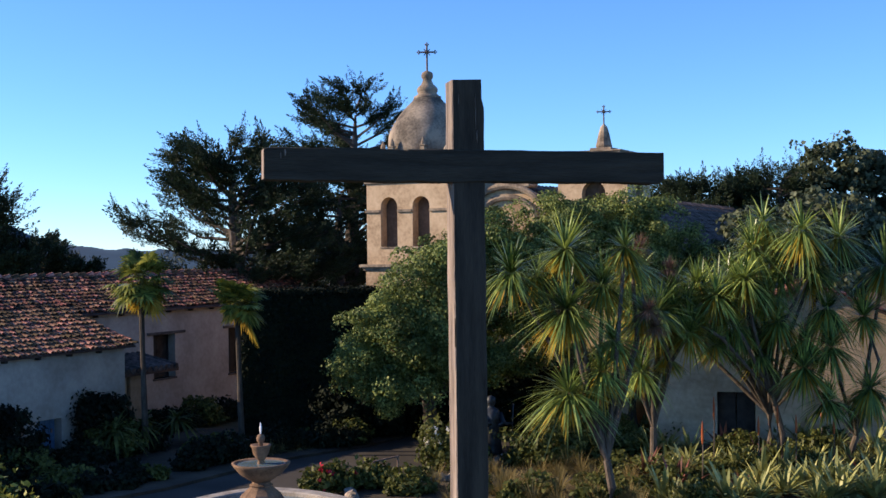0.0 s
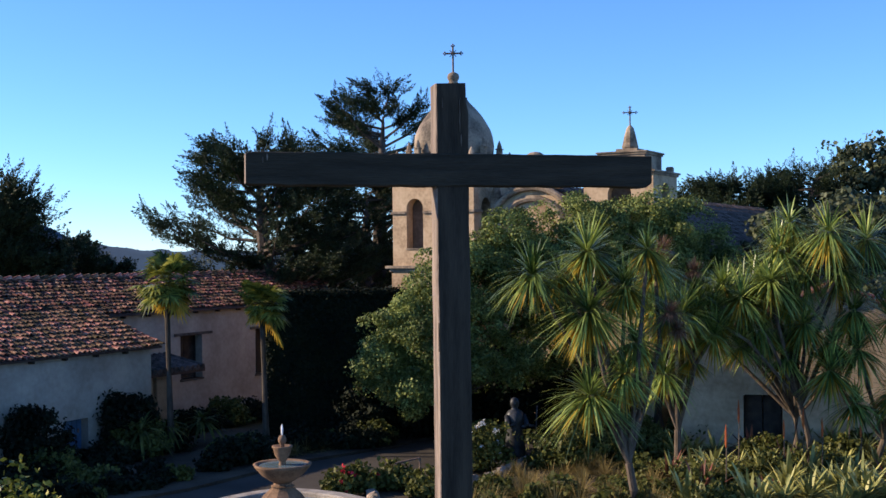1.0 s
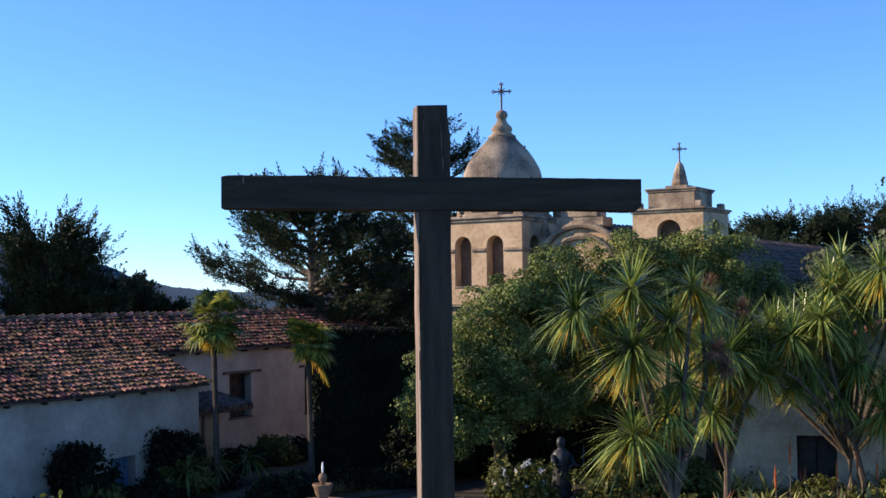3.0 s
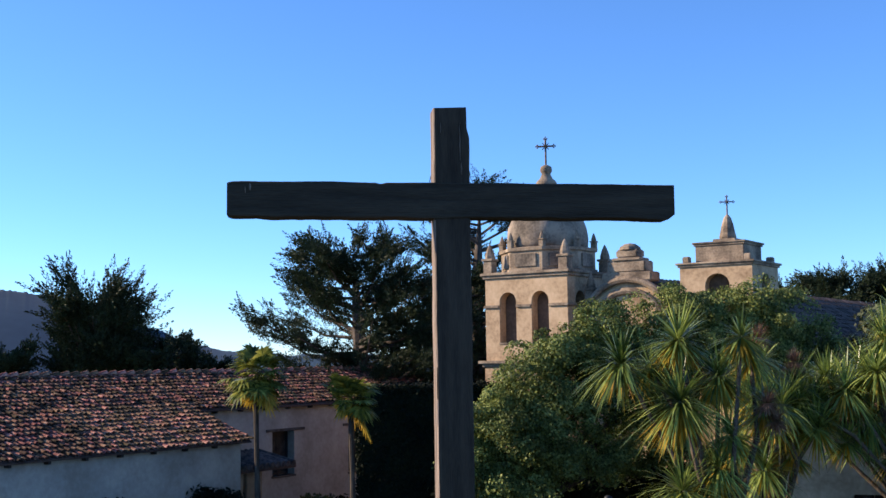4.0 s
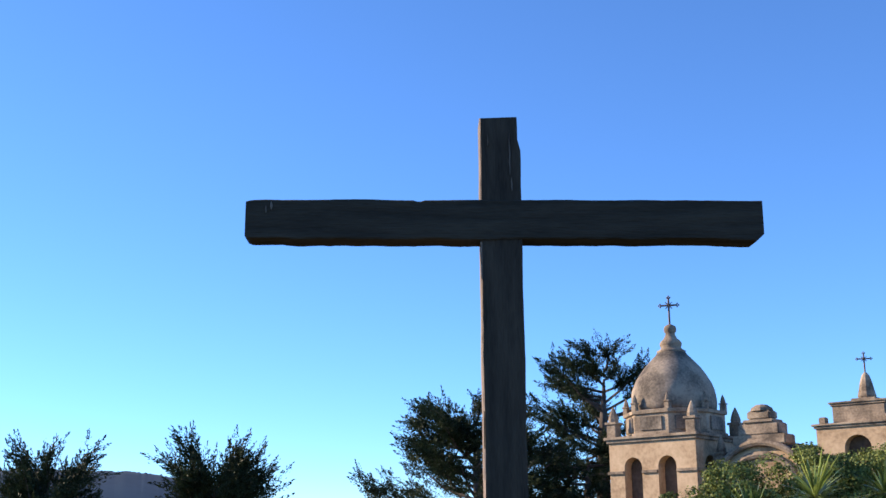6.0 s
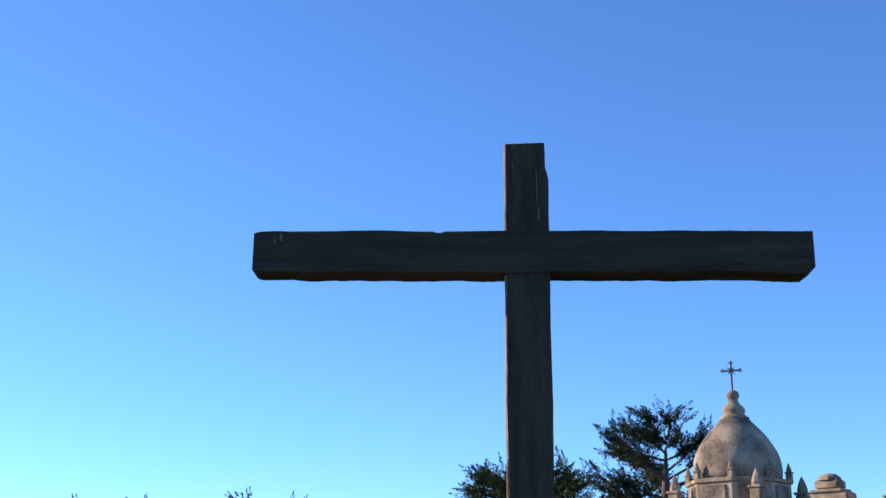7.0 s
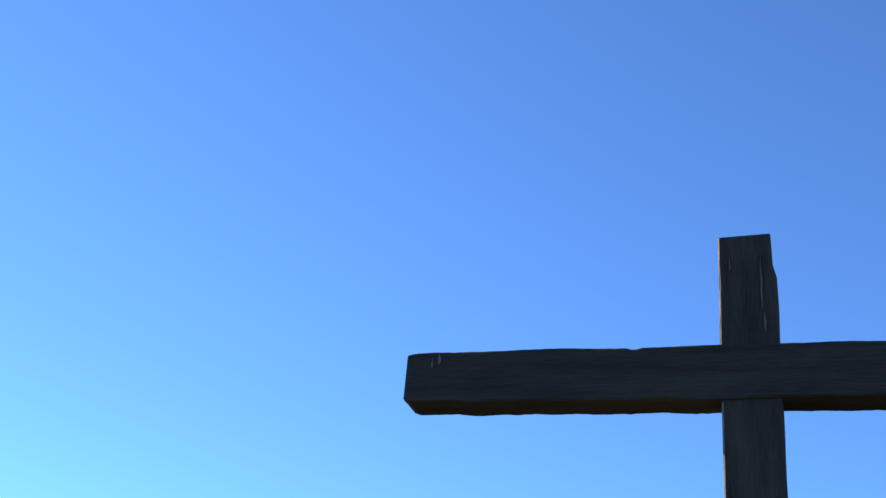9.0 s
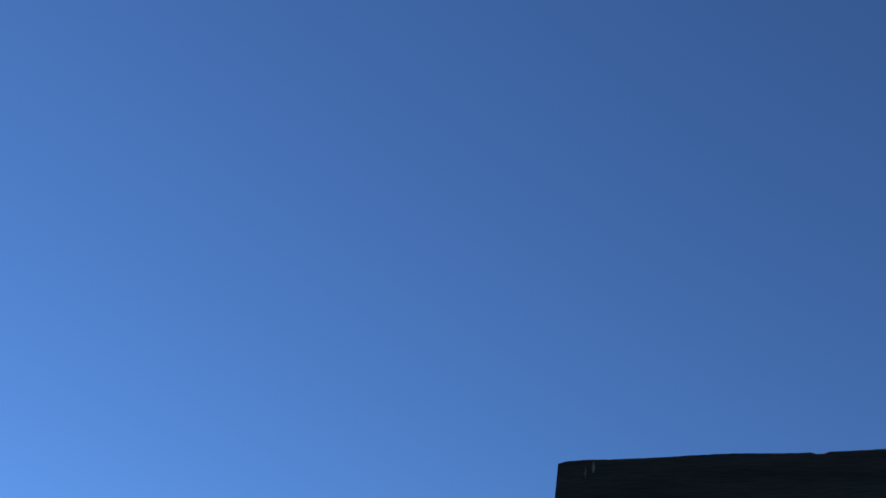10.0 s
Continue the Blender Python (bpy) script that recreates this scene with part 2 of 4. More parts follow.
def lobes(spec, per_area, size, rng, long=1.0, droop=0.0, rough=0.4, clump=0.55, jit=0.6, inner=0.35):
    """Leaves in many small clumps set over several ellipsoid lobes (x, y, z, rx, ry, rz), with gaps between the clumps."""
    P, Q = [], []
    for x, y, z, rx, ry, rz in spec:
        area = (rx * ry + ry * rz + rx * rz) * 4.2
        rc = clump * min(1.0, 0.55 * (rx + rz) / 2 / clump)
        nc = max(6, int(area / (rc * rc * 1.25)))
        u = rng.normal(0, 1, (nc, 3))
        u /= np.linalg.norm(u, axis=1)[:, None]
        lump = np.array([noise.noise((a[0] * 2.2 + x, a[1] * 2.2 + y, a[2] * 2.2 + z)) for a in u])
        k = (0.9 + rough * lump) * rng.uniform(0.8, 1.06, nc)
        ctr = np.array([x, y, z]) + u * k[:, None] * np.array([rx, ry, rz])
        m = max(12, int(per_area * area / nc))
        for c, w in zip(ctr, u):
            r = rc * rng.uniform(0.6, 1.25)
            d = rng.normal(0, 1, (m, 3)) + w * 0.5 + np.array([0, 0, 0.45])
            d /= np.linalg.norm(d, axis=1)[:, None]
            P.append(c + d * r * rng.uniform(inner, 1.06, (m, 1)) * np.array([1.1, 1.1, 0.8]))
            Q.append(d)
    P, Q = np.concatenate(P), np.concatenate(Q)
    ok = P[:, 2] > 0.03
    return leaves(P[ok], Q[ok], size, rng, long, droop, jit)


def blades(centre, n, length, width, rng, low=-0.9, high=1.0, curve=0.35, axis=None, taper_mid=1.0):
    """A rosette of long pointed leaves, each bent by its weight, as one mesh's points and faces."""
    V, F = [], []
    c = np.array(centre, float)
    for i in range(n):
        az = rng.uniform(0, 2 * math.pi)
        sz = rng.uniform(low, high)
        h = math.sqrt(max(0.0, 1 - sz * sz))
        d = np.array([h * math.cos(az), h * math.sin(az), sz])
        side = np.array([-math.sin(az), math.cos(az), 0.0])
        L = length * rng.uniform(0.6, 1.2)
        w = width * rng.uniform(0.8, 1.2)
        base = len(V)
        for t, k in ((0.06, 0.7), (0.4, taper_mid), (0.75, 0.7)):
            p = c + d * L * t - np.array([0, 0, curve * L * t * t * (0.4 + h)])
            V += [p - side * w * k / 2, p + side * w * k / 2]
        V.append(c + d * L - np.array([0, 0, curve * L * (0.4 + h)]))
        F += [(base, base + 1, base + 3, base + 2), (base + 2, base + 3, base + 5, base + 4), (base + 4, base + 5, base + 6)]
    return V, F


# ---------------------------------------------------------------- ground and distance
bm = bmesh.new()
bmesh.ops.create_grid(bm, x_segments=60, y_segments=60, size=1500)
tagged(part("ground", bm, M_GROUND), "dry grass and bare earth reaching to the hills", "ground", kind="structure")


def sheet(name, outline, z, material, label, category):
    b = bmesh.new()
    lo = [b.verts.new((x, y, z - 0.3)) for x, y in outline]
    hi = [b.verts.new((x, y, z)) for x, y in outline]
    b.faces.new(hi)
    for i in range(len(hi)):
        j = (i + 1) % len(hi)
        b.faces.new((lo[i], lo[j], hi[j], hi[i]))
    return tagged(part(name, b, material), label, category, kind="structure")


sheet("road", [(-26, 6), (-6, 8), (6, 12), (7.5, 26), (9, 33), (4, 39), (-1, 37), (-4.5, 32.2), (-11, 23.2), (-20, 11)], 0.02, M_ASPHALT, "worn dark asphalt of the courtyard drive in shade", "drive")
sheet("pavement", [(4.0, 18), (16, 14), (26, 30), (12, 33), (8.2, 30.5), (4.4, 24.5), (1.3, 24.2), (1.2, 20.5)], 0.12, M_SOIL, "raised planting bed of dark garden soil", "planting bed")

sheet("planting_strip", [(-11, 19.5), (-6.9, 22.5), (-3.4, 25.2), (-0.4, 28.9), (2.5, 31), (4.2, 33), (3, 35), (-3, 36), (-6, 31), (-13, 21)], 0.1, M_SOIL, "shaded strip of dark planted soil beyond the drive", "planting bed")


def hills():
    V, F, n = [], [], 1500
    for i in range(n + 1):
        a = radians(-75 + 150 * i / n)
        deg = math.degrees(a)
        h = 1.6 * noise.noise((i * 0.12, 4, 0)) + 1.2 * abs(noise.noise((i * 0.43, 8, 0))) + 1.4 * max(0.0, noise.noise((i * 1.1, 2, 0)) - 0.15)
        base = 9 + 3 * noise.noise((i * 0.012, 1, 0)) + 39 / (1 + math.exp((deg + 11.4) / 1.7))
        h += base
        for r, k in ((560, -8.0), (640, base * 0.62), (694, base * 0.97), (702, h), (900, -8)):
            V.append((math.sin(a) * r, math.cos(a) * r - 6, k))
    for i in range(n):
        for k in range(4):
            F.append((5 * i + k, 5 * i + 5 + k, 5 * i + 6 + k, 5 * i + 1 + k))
    return tagged(pieces("backdrop", V, F, M_HILL, smooth=True), "wooded hills far beyond the valley, coloured blue for haze", "hills", kind="structure")


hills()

# ---------------------------------------------------------------- wooden cross
random.seed(3)


def timber(name, x0, x1, y0, y1, z0, z1, along, material, parent, label=""):
    """A hewn beam: a bevelled box cut into short lengths, whose edges waver."""
    b = bmesh.new()
    n = 130
    rings = []
    lo, hi = (x0, x1) if along == "x" else (z0, z1)
    for i in range(n + 1):
        t = lo + (hi - lo) * i / n
        c = 0.006
        if along == "x":
            sec = [(y0 + c, z0), (y1 - c, z0), (y1, z0 + c), (y1, z1 - c), (y1 - c, z1), (y0 + c, z1), (y0, z1 - c), (y0, z0 + c)]
        else:
            sec = [(x0 + c, y0), (x1 - c, y0), (x1, y0 + c), (x1, y1 - c), (x1 - c, y1), (x0 + c, y1), (x0, y1 - c), (x0, y0 + c)]
        ring = []
        for k, (p, q) in enumerate(sec):
            g = k // 2
            e = 0.006 * noise.noise((t * 3.1, g * 7.3, 2.0 if along == "x" else 9.0)) + 0.002 * noise.noise((t * 11, g * 3.3, 5.0)) + 0.0012 * noise.noise((t * 60, g * 3.3, 5.0))
            e *= 1.5 if along == "x" and q == z0 else 0.6
            cp, cq = (((y0 + y1) / 2, (z0 + z1) / 2) if along == "x" else ((x0 + x1) / 2, (y0 + y1) / 2))
            p2, q2 = p + e * (1 if p > cp else -1), q + e * (1 if q > cq else -1)
            if along == "x":       # worn corners, a hewn-off lower corner and a nick
                if q > cq:
                    q2 -= 0.008 * max(0.0, 1 - (t - x0) / 0.03) + (0.006 if abs(t + 0.40) < 0.012 else 0.0)
                else:
                    q2 += 0.026 * max(0.0, 1 - (x1 - t) / 0.034) + 0.008 * max(0.0, 1 - (t - x0) / 0.02)
                ring.append(b.verts.new((t, p2, q2)))
            else:                  # slanting top, hacked at one edge
                up = max(0.0, 1 - (z1 - t) / 0.05)
                if p > cp and t > z1 - 0.11:
                    p2 -= 0.013
                ring.append(b.verts.new((p2, q2, t + up * 0.03 * (p - x1))))
        rings.append(ring)
    for a, d in zip(rings, rings[1:]):
        for k in range(8):
            j = (k + 1) % 8
            b.faces.new((a[k], a[j], d[j], d[k]))
    b.faces.new(rings[0])
    b.faces.new(rings[-1])
    bmesh.ops.recalc_face_normals(b, faces=b.faces)
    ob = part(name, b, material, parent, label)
    # left faces take a paler timber: sunlight is put into their colour
    ob.data.materials.append(M_LITWOOD)
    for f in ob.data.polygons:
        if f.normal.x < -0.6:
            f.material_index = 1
    return ob


ZB = 6.6
cross = thing("wooden_cross", "tall weathered dark timber cross standing in the garden", "cross", pose(0, 0, 0, 0, 0, 4.1))
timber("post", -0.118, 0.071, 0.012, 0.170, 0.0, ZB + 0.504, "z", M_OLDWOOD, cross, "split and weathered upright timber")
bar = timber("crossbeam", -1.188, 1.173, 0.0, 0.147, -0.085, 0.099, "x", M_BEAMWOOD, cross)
bar.matrix_local = pose(0, 0, ZB, 0, 0.3, 0)
for x0, x1, z0, z1, y, at in ((-1.101, -1.090, 0.035, 0.072, -0.008, bar), (-1.080, -1.062, 0.05, 0.088, -0.008, bar), (0.018, 0.025, ZB + 0.22, ZB + 0.42, 0.004, cross), (0.024, 0.033, ZB + 0.14, ZB + 0.21, 0.004, cross), (-0.082, -0.077, ZB + 0.36, ZB + 0.42, 0.004, cross)):
    b = bmesh.new()
    n = 7
    rows = []
    for i in range(n):
        t = i / (n - 1)
        w = (x1 - x0) * (0.25 + math.sin(math.pi * t)) / 2 * 0.8
        c = (x0 + x1) / 2 + 0.003 * noise.noise((t * 5, x0 * 30, 0))
        rows.append([b.verts.new((c - w, y + 0.01, z0 + (z1 - z0) * t)), b.verts.new((c, y, z0 + (z1 - z0) * t)), b.verts.new((c + w, y + 0.01, z0 + (z1 - z0) * t))])
    for r, s in zip(rows, rows[1:]):
        b.faces.new((r[0], r[1], s[1], s[0]))
        b.faces.new((r[1], r[2], s[2], s[1]))
    part("splinter", b, M_BLEACHED, at if at is cross else cross, "pale splintered grain").matrix_local = Matrix() if at is cross else pose(0, 0, ZB, 0, 0.3, 0)

# ---------------------------------------------------------------- mission church
YAW = -37.0        # the church's front
WYAW = -37.0       # the adobe wing
UX, UY = math.cos(radians(WYAW)), math.sin(radians(WYAW))    # out of the wing's slope
VX, VY = -UY, UX                                             # along its eaves


def ornament_cross(parent, z, h, m=None):
    b = bmesh.new()
    w = h * 0.035
    tube(b, [(0, 0, z), (0, 0, z + h)], [w, w], 6)
    tube(b, [(-h * 0.3, 0, z + h * 0.72), (h * 0.3, 0, z + h * 0.72)], [w, w], 6)
    for x, zz in ((-h * 0.3, z + h * 0.72), (h * 0.3, z + h * 0.72), (0, z + h)):
        for dx, dz in ((0.05, 0), (-0.05, 0), (0, 0.05), (0, -0.05)):
            bmesh.ops.create_icosphere(b, subdivisions=1, radius=h * 0.035, matrix=pose(x + dx * h, 0, zz + dz * h))
    for k in range(4):
        a = math.pi / 4 + k * math.pi / 2
        tube(b, [(0, 0, z + h * 0.72), (h * 0.17 * math.cos(a), 0, z + h * 0.72 + h * 0.17 * math.sin(a))], [w * 0.6, w * 0.4], 5)
    if m is not None:
        bmesh.ops.transform(b, matrix=m, verts=b.verts)
    part("finial_cross", b, M_IRON, parent, "wrought iron cross on the finial")


def molding(parent, name, half, z0, z1, out, material=M_STONE):
    b = bmesh.new()
    box(b, -half - out * 0.5, half + out * 0.5, -half - out * 0.5, half + out * 0.5, z0, (z0 + z1) / 2, 0.015)
    box(b, -half - out, half + out, -half - out, half + out, (z0 + z1) / 2 + 0.001, z1, 0.02)
    part(name, b, material, parent)


def pinnacle(parent, x, y, z, h, w):
    b = bmesh.new()
    box(b, x - w, x + w, y - w, y + w, z, z + h * 0.42, 0.02)
    box(b, x - w * 1.25, x + w * 1.25, y - w * 1.25, y + w * 1.25, z + h * 0.42, z + h * 0.5, 0.01)
    lathe(b, [(w * 1.0, z + h * 0.5), (w * 1.02, z + h * 0.6), (w * 0.7, z + h * 0.78), (w * 0.3, z + h * 0.93), (0.01, z + h)], 8, x, y)
    part("pinnacle", b, M_STONE, parent)


def four_walls(parent, half, z0, z1, t, holes, material):
    for k in range(4):
        b = bmesh.new()
        e = 0 if k % 2 == 0 else t
        arch_wall(b, -half + e, half - e, z0, z1, -half, -half + t, holes)
        bmesh.ops.transform(b, matrix=pose(0, 0, 0, 0, 0, 90 * k), verts=b.verts)
        bmesh.ops.remove_doubles(b, verts=b.verts, dist=0.0005)
        part("wall", b, material, parent)


def big_tower():
    t = thing("bell_tower", "sunlit stucco bell tower with a grey egg-shaped dome", "bell tower", pose(5.79, 38.95, 0, 0, 0, YAW))
    h = 1.74
    bm = bmesh.new()
    box(bm, -h - 0.06, h + 0.06, -h - 0.06, h + 0.06, 0, 5.5, 0.05)
    part("base", bm, M_STUCCO, t)
    molding(t, "ledge", h, 5.48, 5.72, 0.24)
    four_walls(t, h, 5.72, 8.78, 0.45, [(-0.77, 0.72, 6.37, 7.88), (0.60, 0.72, 6.37, 7.88)], M_STUCCO)
    # solid block behind the arches, its dark brown painted as the openings' shade
    bm = bmesh.new()
    box(bm, -h + 0.47, h - 0.47, -h + 0.47, h - 0.47, 5.721, 8.7)
    part("opening_shade", bm, M_OPENSHADE, t, "solid block coloured as the shade inside the openings")
    # sills of the openings, and the string course at the springing, broken by the arches
    for k in range(4):
        for x0, x1 in ((-h - 0.05, -1.14), (-0.4, 0.23), (0.97, h + 0.05)):
            b = bmesh.new()
            box(b, x0, x1, -h - 0.07, -h + 0.01, 7.66, 7.77, 0.015)
            bmesh.ops.transform(b, matrix=pose(0, 0, 0, 0, 0, 90 * k), verts=b.verts)
            part("string_course", b, M_STONE, t)
        for x in (-0.77, 0.60):
            b = bmesh.new()
            box(b, x - 0.4, x + 0.4, -h - 0.03, -h + 0.35, 6.30, 6.375, 0.012)
            bmesh.ops.transform(b, matrix=pose(0, 0, 0, 0, 0, 90 * k), verts=b.verts)
            part("sill", b, M_STONE, t)
    molding(t, "cornice", h, 8.76, 8.98, 0.15)
    # eight-sided drum
    b = bmesh.new()
    lathe(b, [(1.87, 8.97), (1.87, 9.07), (1.79, 9.09), (1.79, 9.72), (1.87, 9.75), (1.89, 9.86), (1.7, 9.9)], 8)
    bmesh.ops.transform(b, matrix=pose(0, 0, 0, 0, 0, 22.5), verts=b.verts)
    part("drum", b, M_STONE, t)
    b = bmesh.new()
    prof = [(1.54 * r, 9.87 + 2.25 * a) for a, r in ((0, 0.985), (0.08, 1.0), (0.17, 1.0), (0.27, 0.985), (0.36, 0.96), (0.45, 0.915), (0.54, 0.855), (0.63, 0.775), (0.72, 0.68), (0.80, 0.58), (0.88, 0.47), (0.94, 0.385), (1.0, 0.325))]
    lathe(b, prof, 48, wob=0.02)
    part("dome", b, M_DOME, t, "grey lichen-stained plaster dome", smooth=True)
    b = bmesh.new()
    lathe(b, [(0.44, 12.04), (0.53, 12.07), (0.53, 12.15), (0.44, 12.19), (0.36, 12.27), (0.40, 12.36), (0.41, 12.44), (0.35, 12.53), (0.25, 12.62), (0.19, 12.74), (0.17, 12.82), (0.22, 12.88), (0.235, 12.97), (0.2, 13.08), (0.1, 13.14), (0.04, 13.16)], 18, wob=0.03)
    part("finial", b, M_STONE, t, smooth=True)
    ornament_cross(t, 13.12, 1.05, pose(0, 0, 0, 0, 0, 25))
    for x, y in ((-1, -1), (1, -1), (1, 1), (-1, 1)):
        pinnacle(t, x * 1.6, y * 1.6, 8.97, 1.12, 0.19)
    for k in range(8):
        a = radians(22.5 + 45 * k)
        pinnacle(t, 1.75 * math.cos(a), 1.75 * math.sin(a), 9.85, 0.62, 0.1)
    # shallow blind panels of the drum
    for k in range(8):
        b = bmesh.new()
        box(b, -0.45, 0.45, -1.71, -1.6, 9.15, 9.64, 0.02)
        bmesh.ops.transform(b, matrix=pose(0, 0, 0, 0, 0, 45 * k), verts=b.verts)
        part("panel", b, M_DOME, t)


def small_tower():
    t = thing("bell_tower", "smaller stepped stucco bell tower with a stone spire", "bell tower", pose(11.4, 34.3, 0, 0, 0, YAW) @ Matrix.Diagonal((1, 1, 0.93, 1)))
    h = 1.27
    bm = bmesh.new()
    box(bm, -h, h, -h, h, 0, 8.2, 0.04)
    part("base", bm, M_STUCCO, t)
    four_walls(t, h, 8.2, 9.46, 0.35, [(0.05, 0.86, 8.26, 8.74)], M_STUCCO)
    # backing block again, coloured as shade within the small arches
    bm = bmesh.new()
    box(bm, -h + 0.37, h - 0.37, -h + 0.37, h - 0.37, 8.201, 9.4)
    part("opening_shade", bm, M_OPENSHADE, t)
    molding(t, "cornice", h, 9.44, 9.6, 0.12)
    bm = bmesh.new()
    box(bm, -0.86, 0.86, -0.86, 0.86, 9.6, 10.24, 0.03)
    part("attic_block", bm, M_STONE, t)
    molding(t, "attic_cornice", 0.86, 10.22, 10.36, 0.09)
    for x, y in ((-1, -1), (1, -1), (1, 1), (-1, 1)):
        b = bmesh.new()
        box(b, x * 1.08 - 0.12, x * 1.08 + 0.12, y * 1.08 - 0.12, y * 1.08 + 0.12, 9.6, 9.84, 0.03)
        part("corner_block", b, M_STONE, t)
    b = bmesh.new()
    box(b, -0.4, 0.4, -0.4, 0.4, 10.35, 10.5, 0.02)
    lathe(b, [(0.27, 10.5), (0.3, 10.58), (0.26, 10.75), (0.2, 11.05), (0.13, 11.3), (0.04, 11.42)], 10, wob=0.04)
    part("spire", b, M_STONE, t)
    ornament_cross(t, 11.38, 0.72, pose(0, 0, 0, 0, 0, 25))


def front():
    """The church front between the towers: an arched gable with a moulded rim and a stepped crest."""
    f = thing("church_facade", "sunlit stucco church front with an arched gable", "facade", pose(8.19, 35.9, 0, 0, 0, YAW) @ Matrix.Diagonal((1, 1, 0.955, 1)))
    b = bmesh.new()
    R, N = 1.7, 20
    poly = [(-1.75, 0.0), (4.6, 0.0), (4.6, 7.2), (R, 7.2)] + [(R * math.cos(math.pi * k / N), 7.2 + R * math.sin(math.pi * k / N)) for k in range(1, N)] + [(-R, 7.2), (-1.75, 7.2)]
    fr = [b.verts.new((x, 0, z)) for x, z in poly]
    bk = [b.verts.new((x, 0.8, z)) for x, z in poly]
    b.faces.new(fr)
    b.faces.new(list(reversed(bk)))
    for i in range(len(poly)):
        j = (i + 1) % len(poly)
        b.faces.new((fr[j], fr[i], bk[i], bk[j]))
    part("wall", b, M_STUCCO, f)
    for rr, dy, nm in ((R + 0.02, -0.1, "arch_molding"), (R - 0.4, -0.05, "inner_molding")):
        b = bmesh.new()
        tube(b, [(rr * math.cos(math.pi * k / 24), dy, 7.2 + rr * math.sin(math.pi * k / 24)) for k in range(25)], [0.13] * 25, 8)
        part(nm, b, M_STONE, f)
    b = bmesh.new()
    box(b, -0.95, 0.95, -0.1, 0.7, 8.85, 9.2, 0.04)
    box(b, -0.72, 0.72, -0.06, 0.66, 9.2, 9.62, 0.04)
    box(b, -0.55, 0.55, -0.1, 0.7, 9.62, 9.74, 0.03)
    box(b, -0.42, 0.42, -0.02, 0.6, 9.74, 10.05, 0.05)
    lathe(b, [(0.4, 10.05), (0.36, 10.16), (0.2, 10.27), (0.02, 10.3)], 10, 0, 0.3)
    part("crest", b, M_STONE, f)
    pinnacle(f, -1.6, 0.3, 8.1, 1.2, 0.17)


def nave():
    n = thing("church_nave", "long church nave under an old grey-brown tile roof", "church", pose(8.6, 37.2, 0, 0, 0, YAW) @ Matrix.Diagonal((1, 1, 0.94, 1)))
    b = bmesh.new()
    box(b, -3.2, 4.1, 0.6, 44, 0, 6.75)
    part("wall", b, M_STUCCO, n)
    b = bmesh.new()
    c = [(-3.6, 6.6), (0.4, 9.15), (4.5, 6.4), (4.5, 6.25), (0.4, 8.98), (-3.6, 6.45)]
    fr = [b.verts.new((x, 0.5, z)) for x, z in c]
    bk = [b.verts.new((x, 44.3, z)) for x, z in c]
    b.faces.new(fr)
    b.faces.new(list(reversed(bk)))
    for i in range(6):
        j = (i + 1) % 6
        b.faces.new((fr[j], fr[i], bk[i], bk[j]))
    part("roof", b, M_ROOFBED, n)
    V, F = [], []
    rng = random.Random(4)
    rows, cols = 12, 120
    sx, sz = 4.1 / rows, -2.75 / rows
    for r in range(rows):
        for q in range(cols):
            y = 0.6 + q * 0.36
            base = len(V)
            j = rng.uniform(-0.015, 0.015)
            for (fx, k) in ((0.0, 0.9), (1.12, 1.0)):
                x, z = 0.4 + sx * (r + fx), 9.17 + sz * (r + fx) + (0.05 if fx else 0.02)
                for m_ in range(4):
                    a = math.pi * m_ / 3
                    V.append((x + j, y + 0.18 - 0.16 * k * math.cos(a), z + 0.1 * k * math.sin(a) + j))
            for m_ in range(3):
                F.append((base + m_, base + 4 + m_, base + 5 + m_, base + 1 + m_))
    tagged(pieces("roof_tiles", V, F, M_NAVEROOF, n), kind="stuff")


big_tower()
small_tower()
front()
nave()

# ---------------------------------------------------------------- adobe wing with the tiled roof
WING = pose(-4.67, 33.0, 0, 0, 0, WYAW)       # local x: out of the roof's slope, local y: along the eaves
SLOPE = 0.36
Z0 = 3.22                                    # front eave


def roof_z(x):
    return Z0 - x * SLOPE


wing = thing("adobe_wing", "long whitewashed adobe wing under weathered clay tiles", "building", WING)
AL, BL = -27.0, 17.0                         # ends along the eaves


def wall_with(b, y0, y1, x, t, z1, holes):
    """A wall along y at x (its face), t thick towards -x, with square openings (y0, y1, z0, z1)."""
    ys = [y0]
    for h in sorted(holes):
        ys += [h[0], h[1]]
    ys.append(y1)
    for i in range(0, len(ys) - 1, 2):
        box(b, x - t, x, ys[i], ys[i + 1], 0, z1)
    for a, c, lo, hi in holes:
        if lo > 0:
            box(b, x - t, x, a, c, 0, lo)
        box(b, x - t, x, a, c, hi, z1)


bm = bmesh.new()
wall_with(bm, AL, -0.25, -0.35, 0.5, roof_z(-0.35) - 0.12, [(-4.0, -3.0, 0.0, 1.3)])
bmesh.ops.remove_doubles(bm, verts=bm.verts, dist=0.0005)
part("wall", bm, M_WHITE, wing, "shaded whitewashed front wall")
bm = bmesh.new()
box(bm, -12.0, -0.87, -0.78, -0.28, 0, 2.9)
part("end_wall", bm, M_WHITE, wing)
bm = bmesh.new()
wall_with(bm, -0.25, BL, -2.95, 0.5, roof_z(-2.95) - 0.12, [(4.1, 5.3, 1.65, 3.25), (8.5, 9.5, 1.45, 3.25)])
bmesh.ops.remove_doubles(bm, verts=bm.verts, dist=0.0005)
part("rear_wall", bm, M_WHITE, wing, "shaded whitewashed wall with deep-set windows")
bm = bmesh.new()
